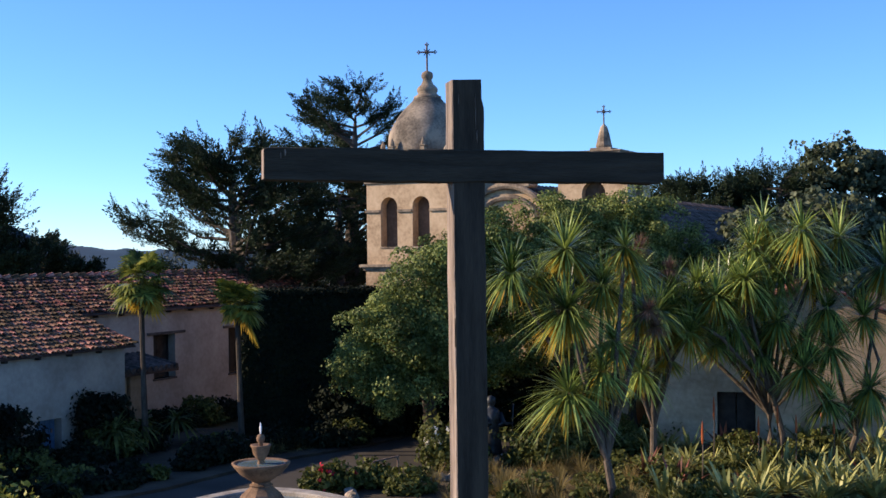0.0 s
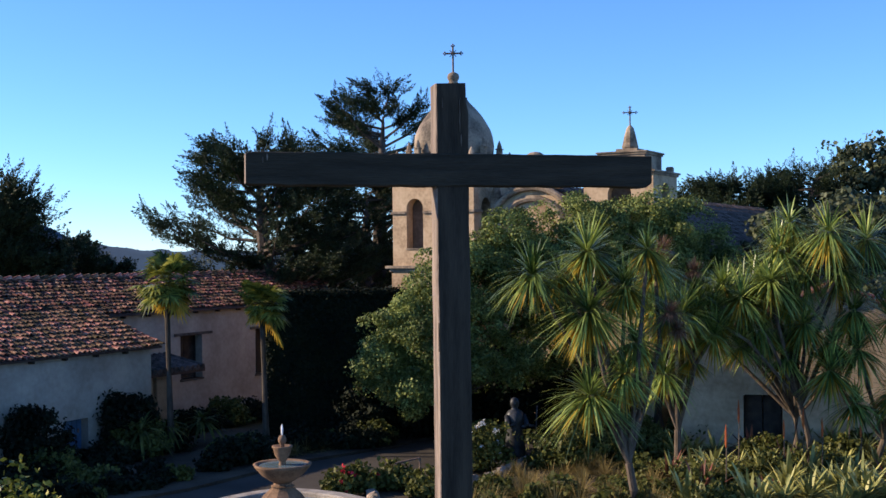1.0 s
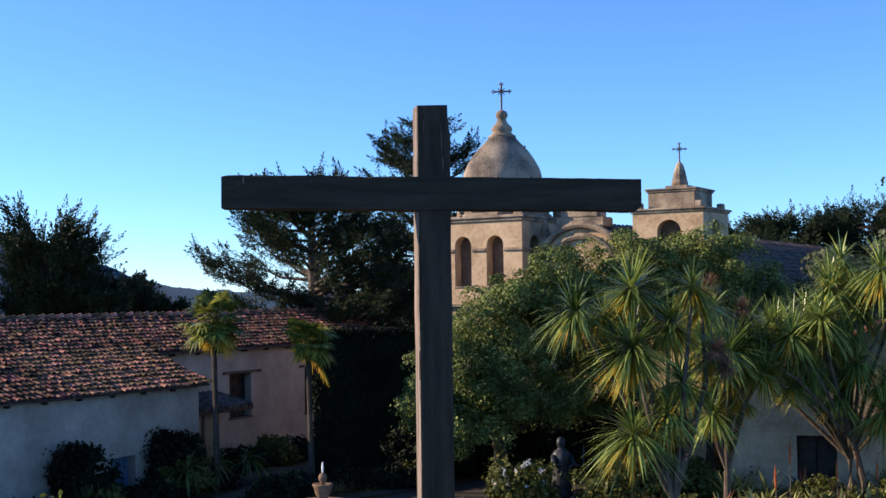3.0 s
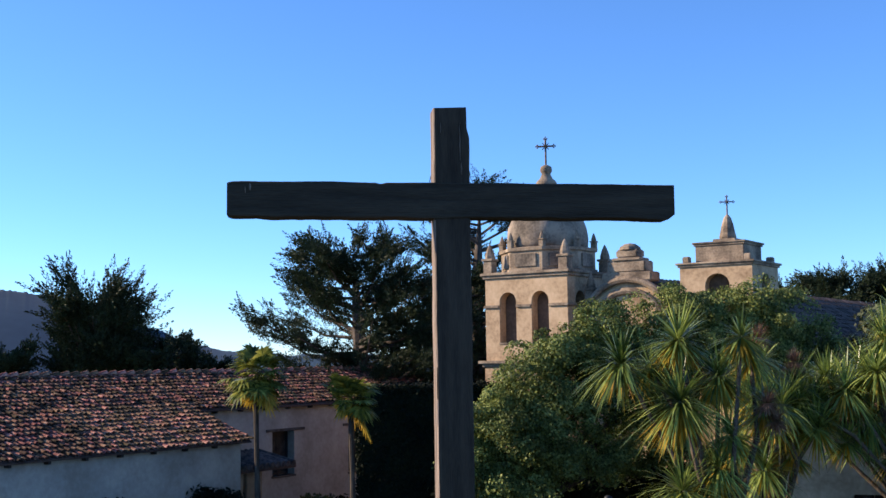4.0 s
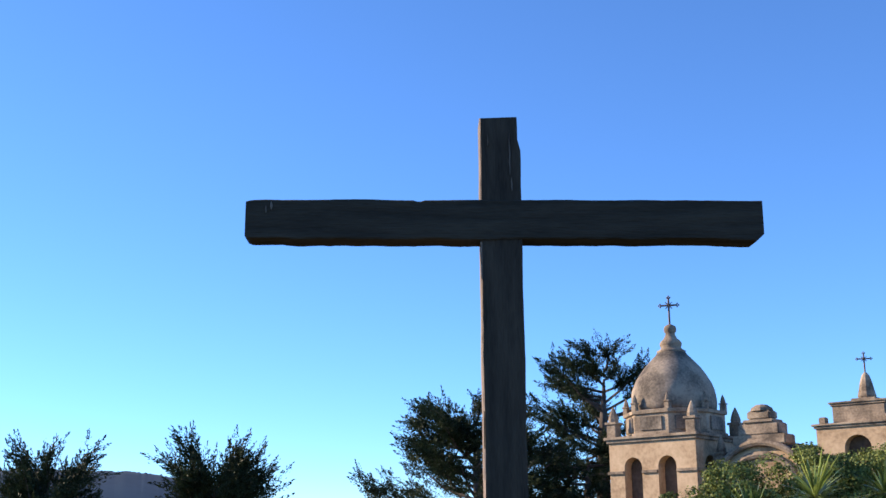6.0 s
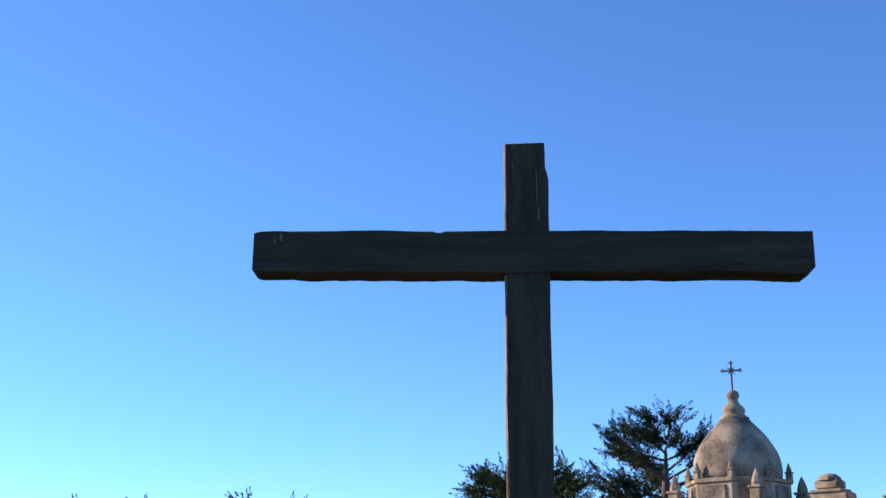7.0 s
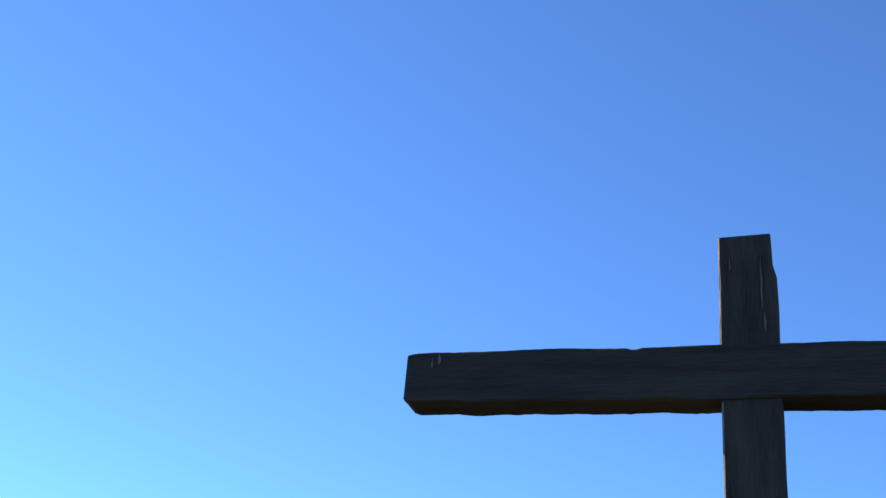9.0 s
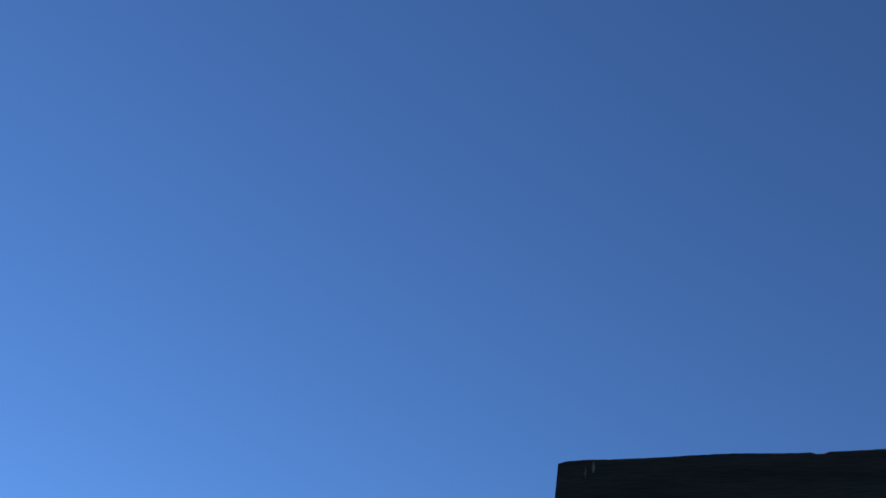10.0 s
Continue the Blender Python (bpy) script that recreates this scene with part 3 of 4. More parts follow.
box(bm, -12.0, -3.46, BL - 0.5, BL, 0, 2.9)
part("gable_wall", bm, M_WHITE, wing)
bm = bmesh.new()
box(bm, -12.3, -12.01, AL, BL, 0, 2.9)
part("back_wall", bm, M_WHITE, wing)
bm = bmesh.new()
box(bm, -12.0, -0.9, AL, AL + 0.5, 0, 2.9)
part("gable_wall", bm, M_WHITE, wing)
# roof boards: front slope in two depths, rear slope
bm = bmesh.new()
RX = -6.0


def slab(b, pts, t=0.05):
    hi = [b.verts.new(p) for p in pts]
    lo = [b.verts.new((p[0], p[1], p[2] - t)) for p in pts]
    b.faces.new(hi)
    b.faces.new(list(reversed(lo)))
    for i in range(len(pts)):
        j = (i + 1) % len(pts)
        b.faces.new((hi[j], hi[i], lo[i], lo[j]))


slab(bm, [(-0.1, AL, roof_z(-0.1)), (-0.1, 0, roof_z(-0.1)), (RX, 0, roof_z(RX)), (RX, AL, roof_z(RX))])
slab(bm, [(-2.68, 0.001, roof_z(-2.68)), (-2.68, BL, roof_z(-2.68)), (RX, BL, roof_z(RX)), (RX, 0.001, roof_z(RX))])
slab(bm, [(RX, AL, roof_z(RX)), (RX, BL, roof_z(RX)), (-12.4, BL, 2.8), (-12.4, AL, 2.8)])
part("roof", bm, M_ROOFBED, wing)
# rafter tails under the eaves
for y0, y1, x in ((AL, -0.3, 0.0), (0.6, BL, -2.6)):
    y = y0 + 0.5
    while y < y1:
        b = bmesh.new()
        box(b, x - 0.45, x - 0.16, y - 0.05, y + 0.05, roof_z(x) - 0.1, roof_z(x) + 0.02, 0.01)
        part("rafter", b, M_DARKWOOD, wing)
        y += 1.25
# window and doors in the walls
for y0, y1, z0, z1, x, nm in ((4.1, 5.3, 1.65, 3.25, -2.95, "window"), (8.5, 9.5, 1.45, 3.25, -2.95, "window")):
    fr = bmesh.new()
    X = x - 0.32
    box(fr, X - 0.06, X, y0 + 0.01, y0 + 0.09, z0, z1)
    box(fr, X - 0.06, X, y1 - 0.09, y1 - 0.01, z0, z1)
    box(fr, X - 0.06, X, y0 + 0.09, y1 - 0.09, z1 - 0.09, z1)
    box(fr, X - 0.06, X, y0 + 0.09, y1 - 0.09, z0, z0 + 0.09)
    box(fr, X - 0.05, X - 0.01, (y0 + y1) / 2 - 0.03, (y0 + y1) / 2 + 0.03, z0 + 0.09, z1 - 0.09)
    w = part("window", fr, M_DARKWOOD, wing, "dark timber window in a deep reveal")
    b = bmesh.new()
    box(b, X - 0.045, X - 0.035, y0 + 0.09, y1 - 0.09, z0 + 0.09, z1 - 0.09)
    part("pane", b, M_DARKWOOD, w)
    b = bmesh.new()
    box(b, x - 0.35, x + 0.06, y0 - 0.35, y1 + 0.55, z1, z1 + 0.1, 0.015)
    part("lintel", b, M_LINTEL, wing)
    b = bmesh.new()
    box(b, x - 0.3, x + 0.05, y0 - 0.05, y1 + 0.05, z0 - 0.07, z0, 0.01)
    part("sill", b, M_LINTEL, wing)
b = bmesh.new()
for k in range(5):
    box(b, -0.66, -0.62, -3.98 + k * 0.195, -3.80 + k * 0.195, 0.03, 1.27, 0.006)
d = part("door", b, M_BLUE, wing, "faded blue plank door")
b = bmesh.new()
box(b, -0.62, -0.58, -3.2, -3.14, 0.85, 0.98, 0.01)
part("handle", b, M_IRON, d)
# little tiled porch against the rear wall
b = bmesh.new()
slab(b, [(-1.2, 0.1, 2.25), (-1.2, 3.4, 2.25), (-2.94, 3.4, 2.62), (-2.94, 0.1, 2.62)], 0.14)
part("porch_roof", b, M_ROOFBED, wing)
for i in range(12):
    b = bmesh.new()
    tube(b, [(-1.15, 0.25 + i * 0.27, 2.28), (-2.94, 0.25 + i * 0.27, 2.66)], [0.11, 0.09], 8)
    part("porch_tile", b, M_SHADETILE, wing)
for y in (0.3, 1.2):
    b = bmesh.new()
    box(b, -1.7, -1.45, y, y + 0.75, 0, 2.3, 0.02)
    part("porch_board", b, M_TAN, wing, "tan painted boards beneath the porch")

# ---------------------------------------------------------------- white garden house
HOUSE = pose(11.2, 29.2, 0, 0, 0, -22)
house = thing("garden_house", "cream adobe garden house with a tiled gable in dappled shade", "house", HOUSE)
HW, HE, HR = 9.6, 2.95, 5.05               # width, eaves and ridge
bm = bmesh.new()


def gable_z(x):
    return HE + (HR - HE) * (1 - abs(x - HW / 2) / (HW / 2))


def gable_piece(b, x0, x1, z0, y0, y1):
    """A strip of the gable wall from z0 up to the roof's slope."""
    xs = [x0, x1] if not x0 < HW / 2 < x1 else [x0, HW / 2, x1]
    poly = [(x0, z0), (x1, z0)] + [(x, gable_z(x)) for x in reversed(xs)]
    f = [b.verts.new((x, y0, z)) for x, z in poly]
    g = [b.verts.new((x, y1, z)) for x, z in poly]
    b.faces.new(f)
    b.faces.new(list(reversed(g)))
    for i in range(len(poly)):
        j = (i + 1) % len(poly)
        b.faces.new((f[j], f[i], g[i], g[j]))


gable_piece(bm, 0, 2.05, 0, 0, 0.4)
gable_piece(bm, 2.05, 3.2, 1.72, 0, 0.4)
gable_piece(bm, 3.2, HW, 0, 0, 0.4)
box(bm, 2.05, 3.2, 0, 0.4, 0, 0.35)
bmesh.ops.remove_doubles(bm, verts=bm.verts, dist=0.0005)
part("front_wall", bm, M_CREAM, house)
bm = bmesh.new()
gable_piece(bm, 0, HW, 0, 8.6, 9.0)
part("back_wall", bm, M_CREAM, house)
for x0, x1 in ((0, 0.4), (HW - 0.4, HW)):
    bm = bmesh.new()
    box(bm, x0, x1, 0.401, 8.599, 0, HE)
    part("side_wall", bm, M_CREAM, house)
bm = bmesh.new()
k = (HR - HE) / (HW / 2)
slab(bm, [(-0.35, -0.22, HE - 0.35 * k + 0.06), (HW / 2, -0.22, HR + 0.06), (HW / 2, 9.2, HR + 0.06), (-0.35, 9.2, HE - 0.35 * k + 0.06)])
slab(bm, [(HW / 2 + 0.001, -0.22, HR + 0.06), (HW + 0.35, -0.22, HE - 0.35 * k + 0.06), (HW + 0.35, 9.2, HE - 0.35 * k + 0.06), (HW / 2 + 0.001, 9.2, HR + 0.06)])
part("roof", bm, M_ROOFBED, house)
V, F = [], []
rng = random.Random(21)
for side in (-1, 1):
    for r in range(15):
        for q in range(38):
            base = len(V)
            j = rng.uniform(-0.015, 0.015)
            for fx, w in ((0.0, 0.9), (1.14, 1.0)):
                d = 5.15 / 15 * (r + fx)
                for m_ in range(5):
                    a = math.pi * m_ / 4
                    V.append((HW / 2 + side * d, -0.25 + q * 0.25 + 0.12 - 0.11 * w * math.cos(a) + j, HR + 0.07 - d * k + (0.04 if fx else 0.01) + 0.085 * w * math.sin(a)))
            for m_ in range(4):
                F.append((base + m_, base + 1 + m_, base + 6 + m_, base + 5 + m_))
tagged(pieces("roof_tiles", V, F, M_TILES, house), kind="stuff")
bm = bmesh.new()
for k in range(2):
    box(bm, 2.07 + k * 0.565, 2.615 + k * 0.565, 0.2, 0.25, 0.37, 1.7, 0.02)
w = part("window", bm, M_DARKWOOD, house, "dark shuttered window")
bm = bmesh.new()
box(bm, 1.9, 3.35, -0.08, 0.2, 0.27, 0.349, 0.01)
part("sill", bm, M_DARKWOOD, w)

# low wing beyond the garden house
annex = thing("side_wing", "low wing under a grey-brown tile roof", "building", pose(24.6, 34.0, 0, 0, 0, -37))
bm = bmesh.new()
box(bm, -3.0, 9.0, 0, 6.0, 0, 2.4)
part("wall", bm, M_CREAM, annex)
bm = bmesh.new()
slab(bm, [(-3.3, -0.5, 2.35), (9.3, -0.5, 2.35), (9.3, 3.0, 4.3), (-3.3, 3.0, 4.3)], 0.1)
slab(bm, [(-3.3, 6.5, 2.35), (-3.3, 3.001, 4.3), (9.3, 3.001, 4.3), (9.3, 6.5, 2.35)], 0.1)
part("roof", bm, M_NAVEROOF, annex)

# ---------------------------------------------------------------- trees
def limbs(b, base, tips, r0, r1, bend=0.3, segs=8, seed=1):
    """Tapered limbs that leave one point and bend out to each tip."""
    rng = random.Random(seed)
    p0 = Vector(base)
    for tip in tips:
        q = Vector(tip)
        mid = p0.lerp(q, 0.5) + Vector((rng.uniform(-bend, bend), rng.uniform(-bend, bend), rng.uniform(0, bend)))
        pts = [p0, p0.lerp(mid, 0.55), mid, mid.lerp(q, 0.55), q]
        tube(b, pts, [r0, r0 * 0.8 + r1 * 0.2, (r0 + r1) / 2, r0 * 0.25 + r1 * 0.75, r1], segs)
    return b


def broad_tree(name, label, base, trunk_h, r, spec, material, bark, density, size, seed, **kw):
    t = thing(name, label, "tree", pose(base[0], base[1], 0))
    b = bmesh.new()
    tube(b, [(0, 0, 0), (0.05, 0.03, trunk_h * 0.5), (-0.04, 0, trunk_h)], [r * 1.3, r, r * 0.85], 10)
    local = [(x - base[0], y - base[1], z, rx, ry, rz) for x, y, z, rx, ry, rz in spec]
    limbs(b, (-0.04, 0, trunk_h * 0.95), [(s[0] * 0.9, s[1] * 0.9, s[2]) for s in local], r * 0.55, 0.03, seed=seed)
    part("trunk", b, bark, t)
    rng = np.random.default_rng(seed)
    v, f = lobes(local, density, size, rng, **kw)
    pieces("crown", v, f, material, t)
    return t


# live oak before the church, and the olive trees beside it
broad_tree("oak_tree", "dense rounded live oak with grey-green leaves", (4.4, 30.4), 1.6, 0.24,
           [(3.7, 30.0, 3.2, 1.4, 1.3, 1.3), (2.2, 29.8, 2.75, 0.85, 0.9, 0.85), (3.2, 29.9, 4.2, 0.95, 1.0, 0.85), (4.2, 30.2, 5.1, 1.0, 1.0, 0.85), (4.9, 30.0, 4.0, 1.05, 1.0, 1.0),
            (5.2, 30.6, 5.9, 0.95, 1.0, 0.8), (3.3, 29.5, 2.1, 0.9, 0.9, 0.75), (6.3, 30.9, 6.45, 1.0, 1.0, 0.8), (6.3, 30.9, 5.3, 1.05, 1.0, 0.9), (5.4, 30.3, 2.7, 0.9, 0.9, 0.7), (7.3, 31.0, 4.3, 1.0, 1.0, 0.8), (7.6, 31.2, 5.9, 0.8, 0.9, 0.7), (8.3, 31.4, 5.0, 0.9, 0.9, 0.9), (8.3, 31.3, 3.4, 1.0, 0.9, 0.9), (6.9, 31.2, 2.9, 0.9, 0.9, 0.7)],
           M_OAK, M_BARKDARK, 900, 0.075, 11, rough=1.1, clump=0.46, jit=0.5, inner=0.6)
broad_tree("olive_tree", "low dense tree with dusty green leaves", (9.4, 32.2), 3.0, 0.2,
           [(8.9, 31.8, 6.95, 1.05, 1.1, 0.9), (8.3, 31.6, 5.6, 1.2, 1.1, 1.1), (9.9, 32.0, 5.9, 1.4, 1.2, 1.2), (10.0, 32.4, 6.9, 1.0, 1.0, 0.8)],
           M_OAK, M_BARKDARK, 820, 0.075, 12, rough=1.1, clump=0.45, jit=0.5, inner=0.6)
broad_tree("olive_tree", "low dense tree with dusty green leaves and brown tips", (11.6, 32.2), 3.0, 0.2,
           [(11.2, 32.0, 7.0, 1.2, 1.1, 0.9), (12.4, 32.2, 6.7, 1.2, 1.1, 0.9), (11.4, 32.0, 5.4, 1.4, 1.1, 1.2), (13.2, 32.2, 5.8, 1.2, 1.1, 0.9)],
           M_OAK, M_BARKDARK, 820, 0.075, 13, rough=1.1, clump=0.45, jit=0.5, inner=0.6)


def plumes(starts, ways, lengths, width, leaf, per, rng):
    """Spindle-shaped sprays of small scale leaves, each along its own twig."""
    n = len(starts)
    k = np.repeat(np.arange(n), per)
    u = rng.uniform(0, 1, (n * per, 1))
    w = np.sin(math.pi * np.clip(u * 0.86 + 0.12, 0, 1)) * width * (0.6 + 0.5 * lengths[k][:, None])
    P = starts[k] + ways[k] * u * lengths[k][:, None] + rng.normal(0, 0.5, (n * per, 3)) * w
    P[:, 2] += 0.12 * u[:, 0] ** 2 * lengths[k]
    d = ways[k] + rng.normal(0, 0.35, (n * per, 3))
    d /= np.linalg.norm(d, axis=1)[:, None]
    a = np.cross(d, rng.normal(0, 1, (n * per, 3)))
    a /= np.linalg.norm(a, axis=1)[:, None] + 1e-9
    L = leaf * rng.uniform(0.6, 1.3, (n * per, 1))
    v = np.stack([P - a * L * 0.2, P - d * L * 0.4, P + a * L * 0.2, P + d * L * 0.7], 1).reshape(-1, 3)
    return v, np.arange(4 * n * per).reshape(-1, 4)


def cypress(label, base, height, spread, seed, n_limbs=40, start=0.2, lean=0.0, rise=(0.1, 0.5), twigs=30, length=(0.6, 1.3), width=0.17, leaf=0.13, per=66, lift=0.35, reach=0.35):
    """A wind-shaped cypress: a leaning trunk and bare inner limbs that carry finger-like sprays on their outer parts."""
    t = thing("cypress_tree", label, "tree", pose(base[0], base[1], 0))
    rng = np.random.default_rng(seed)
    b = bmesh.new()
    top = Vector((lean * 0.7, 0, height * 0.76))
    tube(b, [(0, 0, 0), (lean * 0.2, 0, height * 0.3), (lean * 0.5, 0, height * 0.6), top], [0.55, 0.42, 0.25, 0.05], 9)
    S, W, N = [], [], []
    for i in range(n_limbs):
        k = start + (0.98 - start) * (i + rng.uniform(0, 1)) / n_limbs
        az = rng.uniform(0, 2 * math.pi)
        prof = min(1.0, 0.6 + 1.1 * (k - start)) * (1.1 - k) ** 0.5 * 1.25
        L = spread * prof * rng.uniform(0.6, 1.15)
        p0 = Vector((lean * k * 0.8, 0, height * k * 0.8))
        tip = p0 + Vector((math.cos(az) * L, math.sin(az) * L, L * rng.uniform(*rise)))
        mid = p0.lerp(tip, 0.5) - Vector((0, 0, L * 0.08))
        tube(b, [p0, mid, tip], [0.12 * (1.2 - k) + 0.03, 0.06, 0.012], 5)
        out = np.array([math.cos(az), math.sin(az), 0.0])
        for c in range(twigs):
            s = reach + (1.0 - reach) * rng.uniform(0, 1) ** 0.7
            q = p0.lerp(mid, 2 * s) if s < 0.5 else mid.lerp(tip, 2 * s - 1)
            side = rng.normal(0, 0.5, 3)
            w = out * rng.uniform(0.5, 1.1) + side * (1, 1, 0.35) + np.array([0, 0, rng.uniform(0.1, 2 * lift)])
            w /= np.linalg.norm(w)
            S.append(np.array(q) + rng.normal(0, 0.12, 3) * L ** 0.5 * (1, 1, 0.5))
            W.append(w)
            N.append(rng.uniform(*length) * (0.7 + 0.3 * s))
    part("trunk", b, M_LIMB, t)
    v, f = plumes(np.array(S), np.array(W), np.array(N), width, leaf, per, rng)
    pieces("crown", v, f, M_CYPRESS, t)
    return t


cypress("broad dark cypress with ragged layered branches", (-1.3, 49), 13.6, 5.3, 21, 100, 0.16, -0.8, rise=(0.15, 0.55), twigs=28, length=(0.5, 1.4), width=0.15, leaf=0.1, per=100, reach=0.28)
cypress("taller thin cypress behind the bell tower", (3.9, 53), 17.2, 4.3, 22, 64, 0.3, 0.6, rise=(0.3, 0.7), twigs=27, length=(0.5, 1.3), width=0.15, leaf=0.1, per=95)
cypress("dark cypress behind the tiled roof", (3.0, 50.5), 11.6, 3.6, 28, 50, 0.2, 0.4, twigs=24, width=0.15, leaf=0.1, per=90)
cypress("dark shrubby cypress behind the tiled roof", (-4.0, 47.5), 6.6, 1.9, 34, 22, 0.3, 0.2, twigs=14)
for x, y, h, s, sd, lim in ((-16.2, 60, 10.1, 3.0, 23, 64), (-25.4, 59, 9.6, 2.9, 27, 44)):
    cypress("dark fanning cypress with upswept spiky tips", (x, y), h, s, sd, lim, 0.25, 0.3, (0.8, 1.9), 24, (0.9, 2.1), 0.15, 0.15, 80, 0.8, 0.3)
for x, y, h, s, sd in ((-21.6, 60.5, 8.0, 2.4, 36), (-12.6, 62, 8.6, 2.3, 25), (-10.4, 63, 7.2, 2.0, 29), (-14.2, 59, 7.4, 2.2, 24), (-20.2, 58, 7.6, 2.4, 26)):
    cypress("low rounded dark cypress beyond the roofs", (x, y), h, s, sd, 34, 0.1, 0.2, (0.2, 0.8), 26, (0.4, 0.9), 0.26, 0.15, 60, 0.5, 0.3)
for x, y, h, s, sd in ((26.8, 66, 12.7, 4.6, 31), (31.4, 64, 13.4, 5.0, 32), (23.4, 70, 11.6, 3.2, 33)):
    cypress("flat-topped dark cypress behind the nave roof", (x, y), h, s, sd, 70, 0.4, 1.0, length=(0.9, 1.7))
broad_tree("eucalyptus_tree", "tall airy eucalyptus with bare limbs", (36, 62), 6, 0.4,
           [(35.0, 62, 11.2, 2.0, 2, 1.5), (37.8, 62, 10.3, 2.0, 2, 1.7), (33.8, 62, 8.2, 1.8, 2, 1.4), (40.0, 62, 8.0, 3.0, 2, 2.0), (37.5, 61, 5.5, 3.0, 2, 2.2)], M_EUCA, M_BARK, 60, 0.3, 41, rough=0.6)
broad_tree("eucalyptus_tree", "airy eucalyptus at the end of the garden", (24, 44), 3, 0.3,
           [(22.0, 44, 6.0, 2.4, 2, 1.6), (25.0, 44, 6.6, 2.6, 2, 2.0), (27.5, 44, 5.6, 2.6, 2, 2.0), (24, 43, 3.6, 3.0, 2, 2.0)], M_EUCA, M_BARK, 80, 0.25, 42, rough=0.6)

# tall clipped hedge
rng = np.random.default_rng(5)
hedge = thing("tall_hedge", "tall clipped hedge, shade put into its near-black leaves", "hedge", pose(0.9, 34.2, 0, 0, 0, -6))
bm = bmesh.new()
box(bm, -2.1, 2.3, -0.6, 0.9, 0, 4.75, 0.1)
part("core", bm, M_SHADELEAF, hedge)
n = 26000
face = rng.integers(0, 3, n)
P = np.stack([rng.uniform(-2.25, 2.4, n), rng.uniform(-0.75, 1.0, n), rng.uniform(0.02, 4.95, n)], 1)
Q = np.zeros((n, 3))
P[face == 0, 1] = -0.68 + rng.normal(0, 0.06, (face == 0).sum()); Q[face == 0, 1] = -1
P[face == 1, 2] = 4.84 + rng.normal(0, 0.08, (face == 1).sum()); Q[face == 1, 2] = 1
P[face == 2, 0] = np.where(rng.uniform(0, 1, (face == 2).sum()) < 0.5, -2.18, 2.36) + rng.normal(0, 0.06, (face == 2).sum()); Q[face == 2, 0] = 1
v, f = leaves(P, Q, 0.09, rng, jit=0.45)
pieces("leaves", v, f, M_SHADELEAF, hedge)


# ---------------------------------------------------------------- fan palms
def fan_palm(x, y, z, r, seed, label):
    t = thing("fan_palm", label, "palm", pose(x, y, 0))
    rg = np.random.default_rng(seed)
    b = bmesh.new()
    tube(b, [(0.1, 0, 0), (0.04, 0, z * 0.5), (0, 0, z - 0.1)], [0.12, 0.075, 0.09], 9)
    part("trunk", b, M_BARKDARK, t)
    for layer, (n, lo, hi, m) in enumerate(((46, -0.6, 1.0, M_PALM), (9, -1.1, -0.6, M_YELLOW))):
        V, F = [], []
        for i in range(n):
            az, el = rg.uniform(0, 2 * math.pi), rg.uniform(lo, hi) * 1.2
            d = np.array([math.cos(az) * math.cos(el), math.sin(az) * math.cos(el), math.sin(el)])
            side = np.array([-math.sin(az), math.cos(az), 0])
            nrm = np.cross(d, side)
            rr = r * rg.uniform(0.55, 1.1)
            hub = np.array([0, 0, z]) + d * rr * rg.uniform(0.35, 0.72)
            k = len(V)
            V += [np.array([0, 0, z]) - side * 0.012, np.array([0, 0, z]) + side * 0.012, hub + side * 0.01, hub - side * 0.01]
            F.append((k, k + 1, k + 2, k + 3))
            segs = 15
            for s in range(segs):
                a = radians(-105 + 210 * s / (segs - 1))
                e = d * math.cos(a) + side * math.sin(a)
                L = rr * rg.uniform(0.42, 0.6)
                w = np.cross(e, nrm) * 0.05
                k = len(V)
                V += [hub - w * 0.3, hub + e * L * 0.55 - w, hub + e * L - np.array([0, 0, 0.22 * L]), hub + e * L * 0.55 + w]
                F.append((k, k + 1, k + 2, k + 3))
        pieces("fronds" if layer == 0 else "old_fronds", V, F, m, t, "yellowing drooping fronds" if layer else "")


fan_palm(-4.4, 31.0, 5.4, 1.15, 51, "slender fan palm with yellowing lower fronds before the adobe wing")
fan_palm(-1.5, 31.0, 4.65, 1.1, 52, "shorter fan palm with sunlit fronds before the adobe wing")


# ---------------------------------------------------------------- cabbage trees (branching, with sword-leaf heads)
def cabbage_tree(base, heads, seed, label, trunk=0.1, n=230, L=1.1):
    t = thing("cabbage_tree", label, "tree", pose(base[0], base[1], 0))
    rg = np.random.default_rng(seed)
    b = bmesh.new()
    low = min(h[2] for h in heads)
    fork = Vector((rg.uniform(-0.25, 0.25), 0, max(0.7, low * 0.45)))
    tube(b, [(0, 0, 0), (0.05, 0, fork.z * 0.5), fork], [trunk * 1.25, trunk, trunk * 0.9], 9)
    limbs(b, fork, [(h[0] - base[0], h[1] - base[1], h[2]) for h in heads], trunk * 0.6, 0.045, 0.42, 8, seed)
    part("trunk", b, M_BARK, t)
    for x, y, z, s in heads:
        c = (x - base[0], y - base[1], z)
        s *= rg.uniform(0.85, 1.12)
        V, F = blades(c, int(n * s), L * s, 0.042, rg, rg.uniform(-0.85, -0.45), 1.0, rg.uniform(0.12, 0.4))
        pieces("leaf_head", V, F, M_YUCCA, t)
        V, F = blades(c, int(rg.choice((14, 40, 110, 150)) * s), L * 0.85 * s, 0.045, rg, -0.98, -0.4, 0.15)
        pieces("old_leaves", V, F, M_YELLOW, t, "yellow drooping old leaves")
    return t


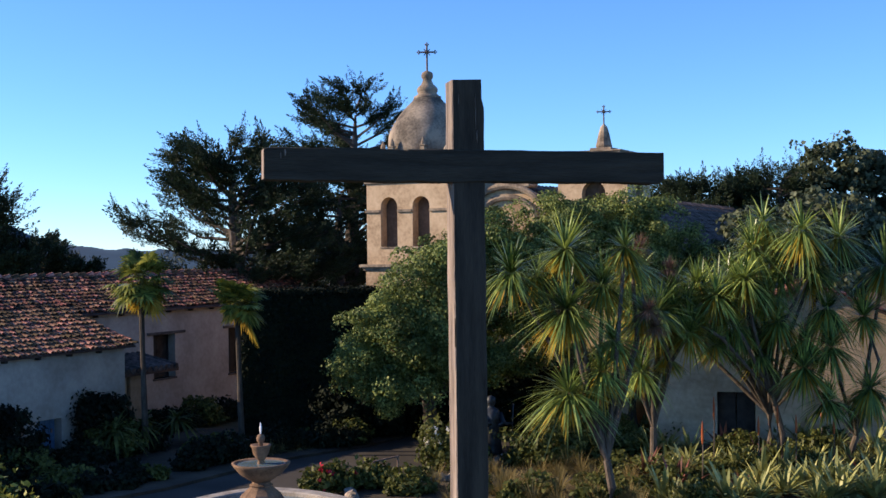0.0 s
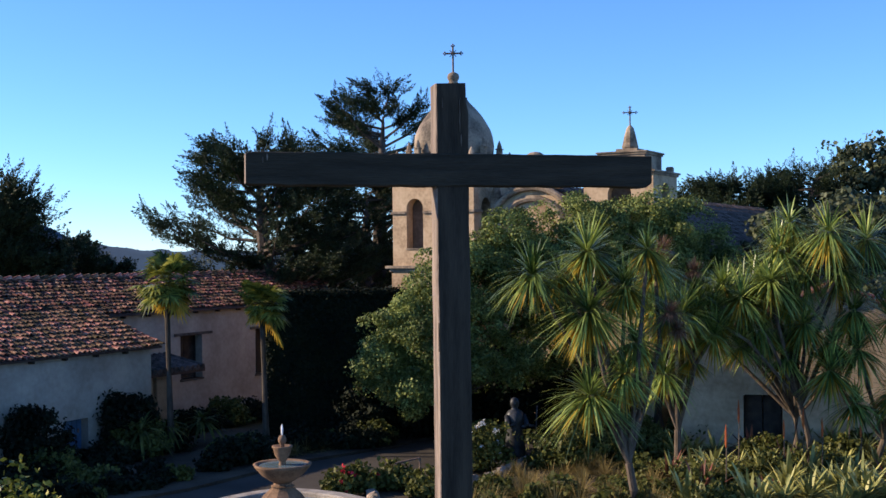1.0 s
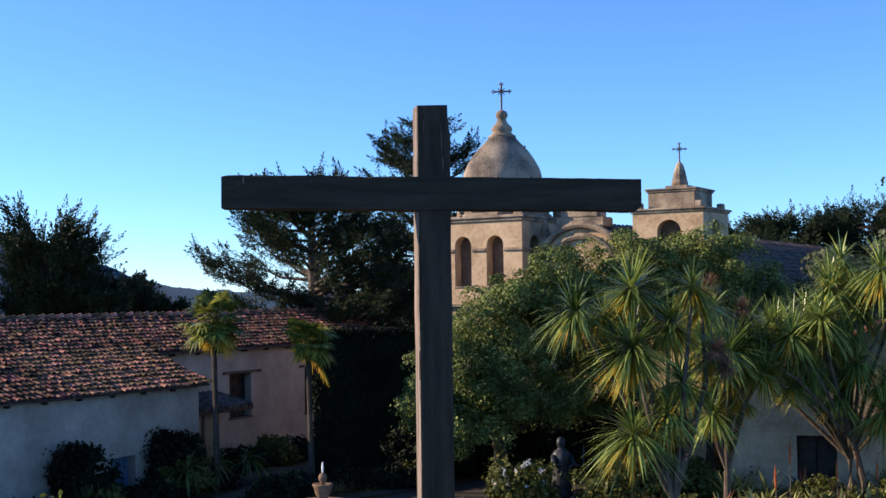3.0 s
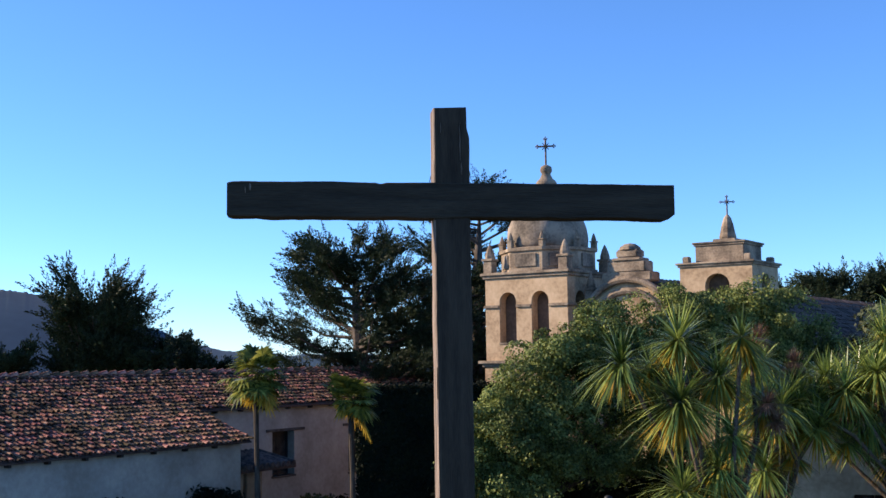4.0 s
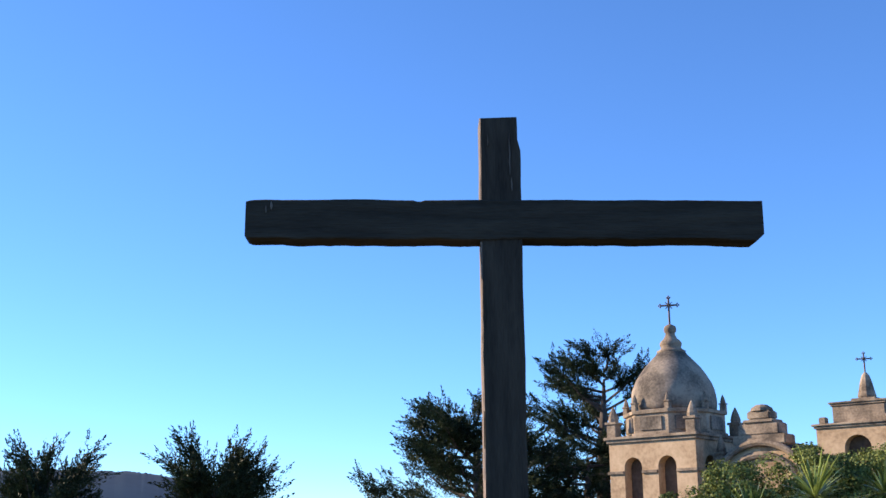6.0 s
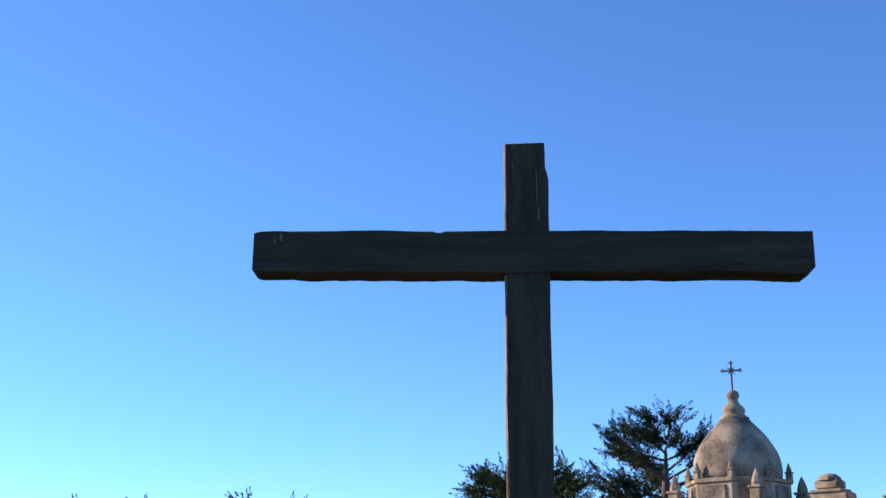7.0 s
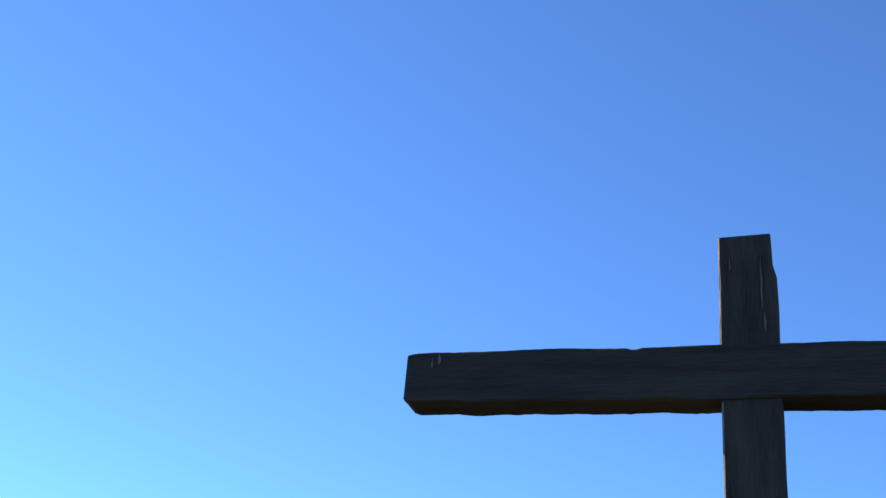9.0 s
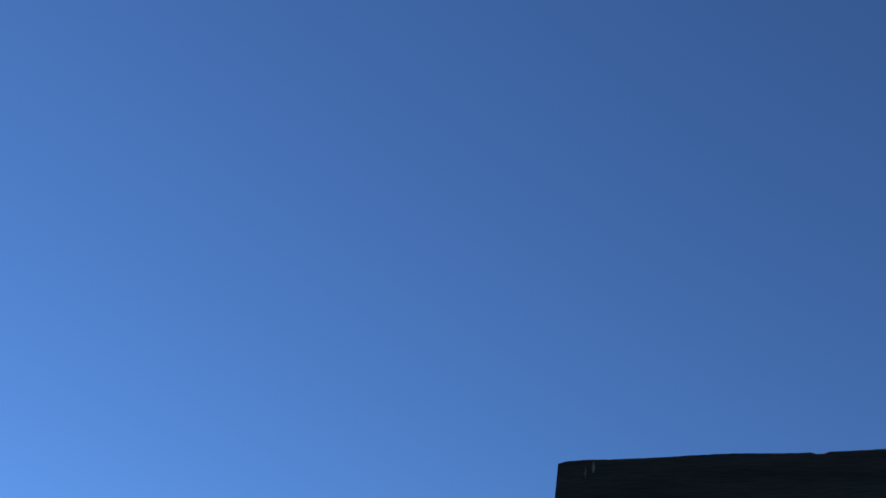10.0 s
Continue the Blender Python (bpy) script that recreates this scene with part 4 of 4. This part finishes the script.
cabbage_tree((7.0, 20.0), [(6.02, 19.9, 2.85, 1.15), (6.15, 20.4, 4.75, 1.2), (4.95, 21.0, 5.6, 0.95), (6.4, 21.4, 6.15, 1.05), (5.75, 21.6, 5.5, 0.8), (7.2, 21.0, 5.3, 1.0), (7.3, 20.6, 4.0, 1.0), (8.2, 21.8, 5.75, 0.95), (8.3, 21.2, 4.6, 0.9), (6.9, 20.2, 3.3, 0.9), (7.7, 20.8, 6.2, 0.8)], 61, "branching cabbage tree with many sword-leaf heads")
cabbage_tree((9.6, 24.5), [(9.5, 24.0, 4.1, 1.0), (8.9, 24.5, 5.2, 1.0), (10.2, 24.6, 5.0, 1.05), (8.6, 24.2, 3.6, 0.9), (10.7, 24.8, 4.6, 0.9), (9.3, 24.4, 5.6, 0.9), (10.0, 24.4, 3.2, 0.8), (8.9, 23.9, 4.7, 0.95), (9.5, 23.6, 4.5, 1.0), (9.0, 23.6, 2.9, 0.9), (10.5, 23.9, 3.9, 0.95)], 62, "cabbage tree with drooping sword leaves beside the house")
cabbage_tree((13.3, 25.2), [(11.9, 25.0, 4.7, 1.2), (12.9, 25.2, 6.1, 1.2), (11.4, 25.4, 4.9, 1.0), (13.2, 25.0, 4.9, 1.1), (14.0, 24.4, 6.6, 1.25), (14.6, 25.0, 5.4, 1.1), (15.4, 25.0, 6.4, 1.1), (12.4, 25.4, 5.4, 1.1), (13.4, 25.6, 6.9, 1.1), (11.0, 25.4, 4.4, 0.9), (12.3, 24.9, 3.9, 1.0), (13.6, 25.0, 5.6, 1.1), (14.8, 24.6, 4.4, 1.1), (11.2, 25.2, 5.2, 0.9), (11.5, 24.6, 3.5, 0.95), (12.7, 24.4, 3.2, 0.95), (13.2, 24.3, 4.1, 1.05), (10.7, 24.7, 4.4, 1.0), (13.9, 24.1, 3.6, 1.0), (12.2, 24.5, 5.2, 1.0)], 63, "tall cabbage tree group with slanting pale stems", 0.095)
cabbage_tree((15.2, 24.2), [(14.6, 24.0, 3.4, 1.1), (15.8, 24.4, 4.2, 1.1), (16.6, 24.6, 5.6, 1.2), (13.6, 23.6, 2.9, 1.05), (15.4, 23.4, 2.3, 1.05), (14.2, 23.4, 2.0, 0.9)], 64, "leaning cabbage tree above the succulent bed", 0.095)
cabbage_tree((13.2, 24.2), [(10.1, 24.1, 4.6, 0.95), (11.3, 24.0, 4.9, 0.95), (12.1, 23.9, 5.3, 0.95), (14.3, 24.3, 5.6, 1.0)], 65, "cabbage tree with long slanting pale stems", 0.085)
for x, y, z in ((8.05, 20.2, 4.72), (8.44, 21.9, 6.2), (10.1, 24.3, 5.6), (8.3, 20.4, 4.3)):
    V, F = blades((0, 0, 0), 520, 0.42, 0.014, np.random.default_rng(int(x * 100)), -0.7, 1.0, 0.18)
    ob = pieces("dry_seed_head", V, F, M_DRY)
    ob.matrix_world = pose(x, y, z)
    tagged(ob, "dry reddish-brown seed head among the sword leaves", "seed head")


# ---------------------------------------------------------------- beds: agaves, aloes, grasses, shrubs
def agave(x, y, r, seed, material=M_AGAVE, label="grey-green agave rosette in the planting bed", z=0.06):
    rg = np.random.default_rng(seed)
    V, F = blades((0, 0, 0.05), 54, r, 0.07 * r + 0.015, rg, 0.02, 0.97, 0.22, taper_mid=1.1)
    V = [np.array(p) + np.array([0, 0, 0.03 + max(0.0, 0.02 - p[2])]) for p in V]
    ob = pieces("agave", V, F, material)
    ob.matrix_world = pose(x, y, z)
    tagged(ob, label, "agave", "agaves in the bed")


rng = random.Random(77)
for i in range(80):
    x, y = rng.uniform(8.2, 17.0), rng.uniform(19.5, 28.0)
    if x < 9.8 and y > 24:
        continue
    red = rng.random() < 0.14
    agave(x, y, rng.uniform(0.5, 1.15), 100 + i, M_RED if red else M_AGAVE, "dark red succulent rosette in the planting bed" if red else "grey-green agave rosette in the planting bed")
for i in range(10):
    x, y = rng.uniform(9.0, 16.5), rng.uniform(19.5, 27.5)
    h = rng.uniform(1.2, 2.1)
    sp = thing("aloe_flower", "tall orange-red aloe flower spike", "flower", pose(x, y, 0.1), "aloe flower spikes")
    b = bmesh.new()
    tube(b, [(0, 0, 0), (0.03, 0, h * 0.7), (0.02, 0, h)], [0.018, 0.014, 0.01], 6)
    part("stem", b, M_BARK, sp)
    b = bmesh.new()
    lathe(b, [(0.015, h * 0.72), (0.032, h * 0.78), (0.03, h * 0.92), (0.008, h * 1.04)], 8, 0.02, 0)
    part("bloom", b, M_FLOWORANGE, sp)


def tussock(x, y, r, seed, material=M_GRASS, label="golden tussock of fine grass", z=0.1):
    V, F = blades((0, 0, 0.0), 170, r, 0.012, np.random.default_rng(seed), 0.35, 1.0, 0.35)
    ob = pieces("grass_tussock", V, F, material)
    ob.matrix_world = pose(x, y, z)
    tagged(ob, label, "grass")


for i in range(30):
    tussock(rng.uniform(3.4, 8.6), rng.uniform(19.6, 25.5), rng.uniform(0.55, 0.95), 300 + i)
beds = random.Random(77)
big = random.Random(9)
for i in range(12):
    agave(big.uniform(9.6, 14.0), big.uniform(19.6, 22.6), big.uniform(0.95, 1.3), 950 + i, label="large grey-green agave rosette catching the sun")
for i in range(16):
    agave(beds.uniform(8.6, 16.0), beds.uniform(19.4, 24.5), beds.uniform(0.5, 0.85), 900 + i)


def shrub(x, y, r, h, seed, material=M_SHRUB, label="leafy green shrub", flowers=None, z=0.05, size=0.09, dens=300):
    t = thing("shrub", label, "shrub", pose(x, y, z))
    rg = np.random.default_rng(seed)
    b = bmesh.new()
    limbs(b, (0, 0, 0), [(rg.uniform(-r, r) * 0.7, rg.uniform(-r, r) * 0.7, h * rg.uniform(0.5, 0.9)) for _ in range(5)], 0.03, 0.008, 0.1, 5, seed)
    part("stems", b, M_BARKDARK, t)
    v, f = lobes([(0, 0, h * 0.52, r, r, h * 0.52), (r * 0.4, -r * 0.3, h * 0.4, r * 0.7, r * 0.7, h * 0.4), (-r * 0.5, -r * 0.2, h * 0.4, r * 0.6, r * 0.6, h * 0.4)], dens, size, rg, long=1.5, rough=0.55)
    pieces("leaves", v, f, material, t)
    if flowers:
        n = 26 if flowers is M_FLOWWHITE else 6
        u = rg.normal(0, 1, (n, 3)); u[:, 1] = -abs(u[:, 1]); u /= np.linalg.norm(u, axis=1)[:, None]
        P = np.repeat(np.array([0, 0, h * 0.55]) + u * np.array([r, r, h * 0.55]), 9, axis=0) + rg.normal(0, 0.035, (n * 9, 3))
        v, f = leaves(P, np.repeat(u, 9, axis=0), 0.085, rg)
        tagged(pieces("flowers", v, f, flowers, t, "open blossoms"), kind="stuff")


k = 400
for x, y, r, h, fl, lab in ((4.45, 26.7, 0.8, 1.25, M_FLOWWHITE, "rounded shrub with white blossoms by the drive"), (5.3, 28.4, 0.6, 0.9, None, "low leafy shrub beside the statue"), (6.9, 26.2, 0.9, 1.1, None, "spreading green shrub beside the statue"),
                            (0.5, 23.6, 0.42, 0.65, M_FLOWRED, "rose bush with red blooms by the fountain"), (1.15, 23.8, 0.42, 0.7, M_FLOWRED, "rose bush with a few red blooms"), (1.9, 24.0, 0.45, 0.7, None, "rose bush with bare sunlit stems"), (2.7, 23.0, 0.5, 0.6, None, "low sprawling bedding plant"),
                            (8.0, 27.5, 0.9, 1.2, None, "leafy shrub before the garden house"), (9.8, 29.2, 0.9, 0.9, None, "leafy shrub before the garden house"), (12.0, 29.8, 0.8, 0.7, None, "leafy shrub before the garden house"), (14.8, 29.6, 1.0, 1.0, None, "leafy shrub before the garden house")):
    k += 1
    shrub(x, y, r, h, k, flowers=fl, label=lab)
bed = random.Random(31)
for i in range(11):
    k += 1
    r = bed.uniform(0.28, 0.5)
    shrub(bed.uniform(3.2, 8.8), bed.uniform(19.2, 25.0), r, r * bed.uniform(0.9, 1.5), k, label="low green bedding plant among golden grasses", dens=170)
for i in range(14):
    tussock(bed.uniform(3.4, 7.6), bed.uniform(18.8, 23.0), bed.uniform(0.7, 1.05), 500 + i)
# low leafy fill between the succulents, and near-black shrubs added as the oak's shade
for i in range(22):
    k += 1
    shrub(rng.uniform(8.4, 17.0), rng.uniform(20.5, 28.5), rng.uniform(0.35, 0.6), rng.uniform(0.4, 0.8), k, label="low leafy bedding plant between the succulents", dens=150)
for i in range(10):
    tussock(rng.uniform(8.4, 16.0), rng.uniform(20.0, 28.0), rng.uniform(0.5, 0.8), 340 + i)
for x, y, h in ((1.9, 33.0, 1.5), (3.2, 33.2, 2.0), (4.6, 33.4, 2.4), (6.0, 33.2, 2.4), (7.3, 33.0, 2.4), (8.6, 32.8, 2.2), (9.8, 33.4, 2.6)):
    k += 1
    shrub(x, y, 0.95, h, k, M_SHADELEAF, "near-black shrub added as the shade beneath the oak", dens=260, size=0.11)
# dark planting against the adobe wing
for i in range(22):
    s = -16 + i * 1.15
    off = 0.5 + 0.9 * noise.noise((i * 0.7, 0, 3)) ** 2
    if s > 0:
        off -= 2.3
    x, y = -4.67 + UX * (off + 0.4) + VX * s, 33.0 + UY * (off + 0.4) + VY * s
    k += 1
    h = 0.45 + 0.75 * abs(noise.noise((i * 1.3, 5, 1)))
    shrub(x, y, 0.75, h, k, M_SHADELEAF if i % 3 else M_SHRUB, "dark shade plant against the adobe wall")
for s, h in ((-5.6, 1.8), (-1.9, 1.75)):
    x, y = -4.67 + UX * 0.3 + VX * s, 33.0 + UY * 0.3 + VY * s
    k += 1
    shrub(x, y, 0.68, h, k, M_SHADELEAF, "dark rounded vine-like shrub against the white wall", dens=420)
for s in (-2.4, -1.3, 0.4):
    x, y = -4.67 + UX * 1.2 + VX * s, 33.0 + UY * 1.2 + VY * s
    V, F = blades((0, 0, 0.9), 60, 1.1, 0.09, np.random.default_rng(int(s * 10) + 50), -0.1, 0.9, 0.5)
    ob = pieces("fern", V, F, M_SHRUB)
    ob.matrix_world = pose(x, y, -0.02)
    tagged(ob, "arching green fern fronds in shade", "fern")
# low ground cover in the strip along the drive
strip = random.Random(52)
for i in range(34):
    u = strip.uniform(0, 1)
    x, y = (-6.4 + 6.0 * u, 22.9 + 6.0 * u) if i % 2 else (-0.4 + 2.9 * u, 28.9 + 2.1 * u)
    d = strip.uniform(0.5, 2.2)
    r = strip.uniform(0.35, 0.6)
    k += 1
    shrub(x - 0.75 * d, y + 0.66 * d, r, r * strip.uniform(0.8, 1.4), k, strip.choice((M_SHADELEAF, M_SHADELEAF, M_SHRUB)), "low shade plant in the strip along the drive", dens=170)
for i in range(10):
    u = strip.uniform(0, 1)
    tussock(-0.9 + 2.9 * u, 29.7 + 2.1 * u, strip.uniform(0.4, 0.6), 540 + i)
# sunlit leaves close below the camera's left
for i, (x, y, h) in enumerate(((-6.2, 17.5, 1.7), (-5.6, 18.0, 1.2), (-3.9, 16.6, 1.0))):
    k += 1
    shrub(x, y, 0.5, h, k, M_PALM, "sunlit yellow-green garden shrub", dens=140)

# ---------------------------------------------------------------- fountain
fx, fy = -0.95, 21.3
fountain = thing("fountain", "three-tiered stone garden fountain with running water", "fountain", pose(fx, fy, -0.08))
bm = bmesh.new()
N = 48
rings = []
for r0, z in ((1.88, 0), (1.95, 0.06), (1.88, 0.1), (1.88, 0.32), (2.0, 0.35), (2.0, 0.43), (1.66, 0.43), (1.62, 0.4), (1.62, 0.08)):
    ring = []
    for i in range(N):
        a = 2 * math.pi * i / N
        q = r0 + 0.2 * (abs(math.cos(2 * a)) ** 3 - 0.4)
        ring.append(bm.verts.new((q * math.cos(a), q * math.sin(a), z)))
    rings.append(ring)
for a, c in zip(rings, rings[1:]):
    for i in range(N):
        j = (i + 1) % N
        bm.faces.new((a[i], a[j], c[j], c[i]))
bm.faces.new(rings[-1])
part("basin", bm, M_PALE, fountain, "pale lobed stone basin")
bm = bmesh.new()
lathe(bm, [(1.3, 0.3), (1.55, 0.32)], 40)
part("water", bm, M_WATER, fountain, "rippled basin water")
bm = bmesh.new()
lathe(bm, [(0.62, 0.06), (0.62, 0.42), (0.56, 0.45), (0.53, 0.56), (0.44, 0.7), (0.32, 0.8), (0.26, 0.86), (0.28, 0.9), (0.22, 0.93), (0.2, 0.98)], 10)
part("pedestal", bm, M_FOUNT, fountain, smooth=False)
bm = bmesh.new()
lathe(bm, [(0.16, 0.95), (0.3, 1.03), (0.48, 1.15), (0.6, 1.29), (0.65, 1.35), (0.68, 1.41), (0.61, 1.41), (0.52, 1.33), (0.1, 1.27)], 32)
bowl = part("bowl", bm, M_FOUNT, fountain, smooth=True)
bm = bmesh.new()
lathe(bm, [(0.3, 1.37), (0.59, 1.38)], 32)
part("water", bm, M_WATER, fountain)
bm = bmesh.new()
lathe(bm, [(0.1, 1.27), (0.09, 1.39), (0.07, 1.45), (0.11, 1.5), (0.18, 1.61), (0.21, 1.75), (0.24, 1.79), (0.24, 1.82), (0.2, 1.82), (0.05, 1.75)], 24)
part("upper_bowl", bm, M_FOUNT, fountain, smooth=True)
bm = bmesh.new()
lathe(bm, [(0.05, 1.75), (0.05, 1.85), (0.09, 1.91), (0.1, 1.98), (0.07, 2.05), (0.02, 2.07)], 16)
part("finial", bm, M_FOUNT, fountain, smooth=True)
bm = bmesh.new()
lathe(bm, [(0.012, 2.05), (0.028, 2.13), (0.032, 2.21), (0.02, 2.29), (0.004, 2.33)], 8, wob=0.4)
part("water_jet", bm, M_JET, fountain, "short white jet of water")

# ---------------------------------------------------------------- statue, rail, stones
bm = bmesh.new()
box(bm, -0.38, 0.38, -0.38, 0.38, 0, 0.22, 0.03)
lathe(bm, [(0.33, 0.22), (0.31, 0.35), (0.27, 0.7), (0.24, 1.0), (0.26, 1.25), (0.27, 1.42), (0.2, 1.55), (0.1, 1.6), (0.09, 1.64), (0.125, 1.72), (0.13, 1.8), (0.1, 1.9), (0.03, 1.94)], 18, wob=0.2)
tube(bm, [(0.24, -0.05, 1.42), (0.3, -0.22, 1.15), (0.12, -0.3, 1.1)], [0.09, 0.08, 0.05], 8)
tube(bm, [(-0.24, -0.05, 1.42), (-0.3, -0.2, 1.12), (-0.1, -0.3, 1.2)], [0.09, 0.08, 0.05], 8)
tube(bm, [(0.5, -0.2, 0.2), (0.56, -0.24, 1.0), (0.6, -0.26, 1.7)], [0.02, 0.02, 0.018], 6)
tube(bm, [(0.3, -0.22, 1.15), (0.56, -0.24, 1.1)], [0.05, 0.035], 6)
st = part("statue", bm, M_BRONZE, None, smooth=True)
st.matrix_world = pose(5.75, 27.4, 0.02, 0, 0, 10)
tagged(st, "dark bronze robed statue on a low plinth in the bed", "statue")

rail = thing("hand_rail", "low tubular metal rail at the bed's edge", "rail", pose(2.55, 23.8, 0.02))
for pts, nm in (([(-0.62, 0, 0), (-0.62, 0, 0.78)], "post"), ([(0, 0, 0), (0, 0, 0.9)], "post"), ([(-0.64, 0, 0.78), (0.02, 0, 0.9)], "top_rail")):
    bm = bmesh.new()
    tube(bm, pts, [0.025, 0.025], 8)
    part(nm, bm, M_IRON, rail)
rng = random.Random(8)
rocks = []
for i in range(9):
    b = bmesh.new()
    bmesh.ops.create_icosphere(b, subdivisions=2, radius=0.5)
    for v in b.verts:
        v.co *= 1 + 0.35 * noise.noise(v.co * 2.2 + Vector((i * 5.0, 0, 0)))
    me = bpy.data.meshes.new("stone")
    b.to_mesh(me)
    b.free()
    me.materials.append(M_ROCK)
    rocks.append(me)
edge = [((1.2, 20.5), (1.3, 24.2)), ((1.3, 24.2), (4.4, 24.5)), ((4.4, 24.5), (8.2, 30.5)), ((1.0, 20.3), (3.4, 19.7))]
for (ax, ay), (cx, cy) in edge:
    L = math.hypot(cx - ax, cy - ay)
    s = 0.0
    while s < L:
        o = new("stone", rocks[rng.randrange(9)])
        w = rng.uniform(0.24, 0.4)
        o.matrix_world = pose(ax + (cx - ax) * s / L, ay + (cy - ay) * s / L, 0.13, rng.uniform(-20, 20), rng.uniform(-20, 20), rng.uniform(0, 360)) @ Matrix.Diagonal((w, w * 0.8, rng.uniform(0.3, 0.46), 1))
        tagged(o, "rough pale stone edging the beds", "stone", "stones round the bed")
        s += w * 0.85

# ---------------------------------------------------------------- clay tiles of the wing's roof
def tile_points(k0, k1, L, lift):
    V = []
    for x, k, z in ((0.0, k0, 0.0), (L, k1, lift)):
        for m_ in range(6):
            a = math.pi * m_ / 5
            V.append((x, -0.072 * k * math.cos(a), z + 0.086 * k * math.sin(a)))
    for x, k, z in ((L, k1 * 0.84, lift - 0.012),):
        for m_ in range(6):
            a = math.pi * m_ / 5
            V.append((x, -0.072 * k * math.cos(a), z + 0.086 * k * math.sin(a)))
    F = [(m_, m_ + 6, m_ + 7, m_ + 1) for m_ in range(5)] + [(m_ + 6, m_ + 12, m_ + 13, m_ + 7) for m_ in range(5)]
    return V, F


PITCH, COURSE = 0.205, 0.315
slope_a = math.atan(SLOPE)
LEN = COURSE * 1.14
TV, TF = tile_points(0.78, 1.0, LEN, 0.04)
tile_me = bpy.data.meshes.new("roof_tile")
tile_me.from_pydata(TV, [], TF)
tile_me.materials.append(M_TILE)
rng = random.Random(12)
BV, BF = [], []
TVa = np.array(TV)
count = 0
for r in range(22):
    x = -6.0 + r * COURSE * math.cos(slope_a)
    for q in range(int((BL - AL) / PITCH)):
        y = AL + 0.14 + q * PITCH
        if y > 0 and x + COURSE > -2.5:
            continue
        if x > -0.25:
            continue
        p = pose(x + rng.uniform(-0.03, 0.03), y + rng.uniform(-0.012, 0.012), roof_z(x) + 0.012 + rng.uniform(0, 0.03), rng.uniform(-2, 2), math.degrees(slope_a) + rng.uniform(-3, 3), rng.uniform(-5, 5))
        near = -5.5 < y < 0.1 and x > -3.6
        if near and count < 300:
            count += 1
            o = new("roof_tile", tile_me)
            o.parent = wing
            o.matrix_local = p
        else:
            m_ = np.array(p)
            base = len(BV)
            BV += (TVa @ m_[:3, :3].T + m_[:3, 3]).tolist()
            BF += [tuple(base + i for i in f) for f in TF]
tagged(pieces("roof_tiles", BV, BF, M_TILES, wing), kind="stuff")
# ridge tiles, whitened with mortar
for q in range(int((BL - AL) / 0.4)):
    y = AL + q * 0.4
    o = new("ridge_tile", tile_me)
    o.parent = wing
    o.matrix_local = pose(RX, y, roof_z(RX) + 0.03, 0, rng.uniform(-3, 0), 90) @ Matrix.Diagonal((1.2, 1.5, 1.35, 1))
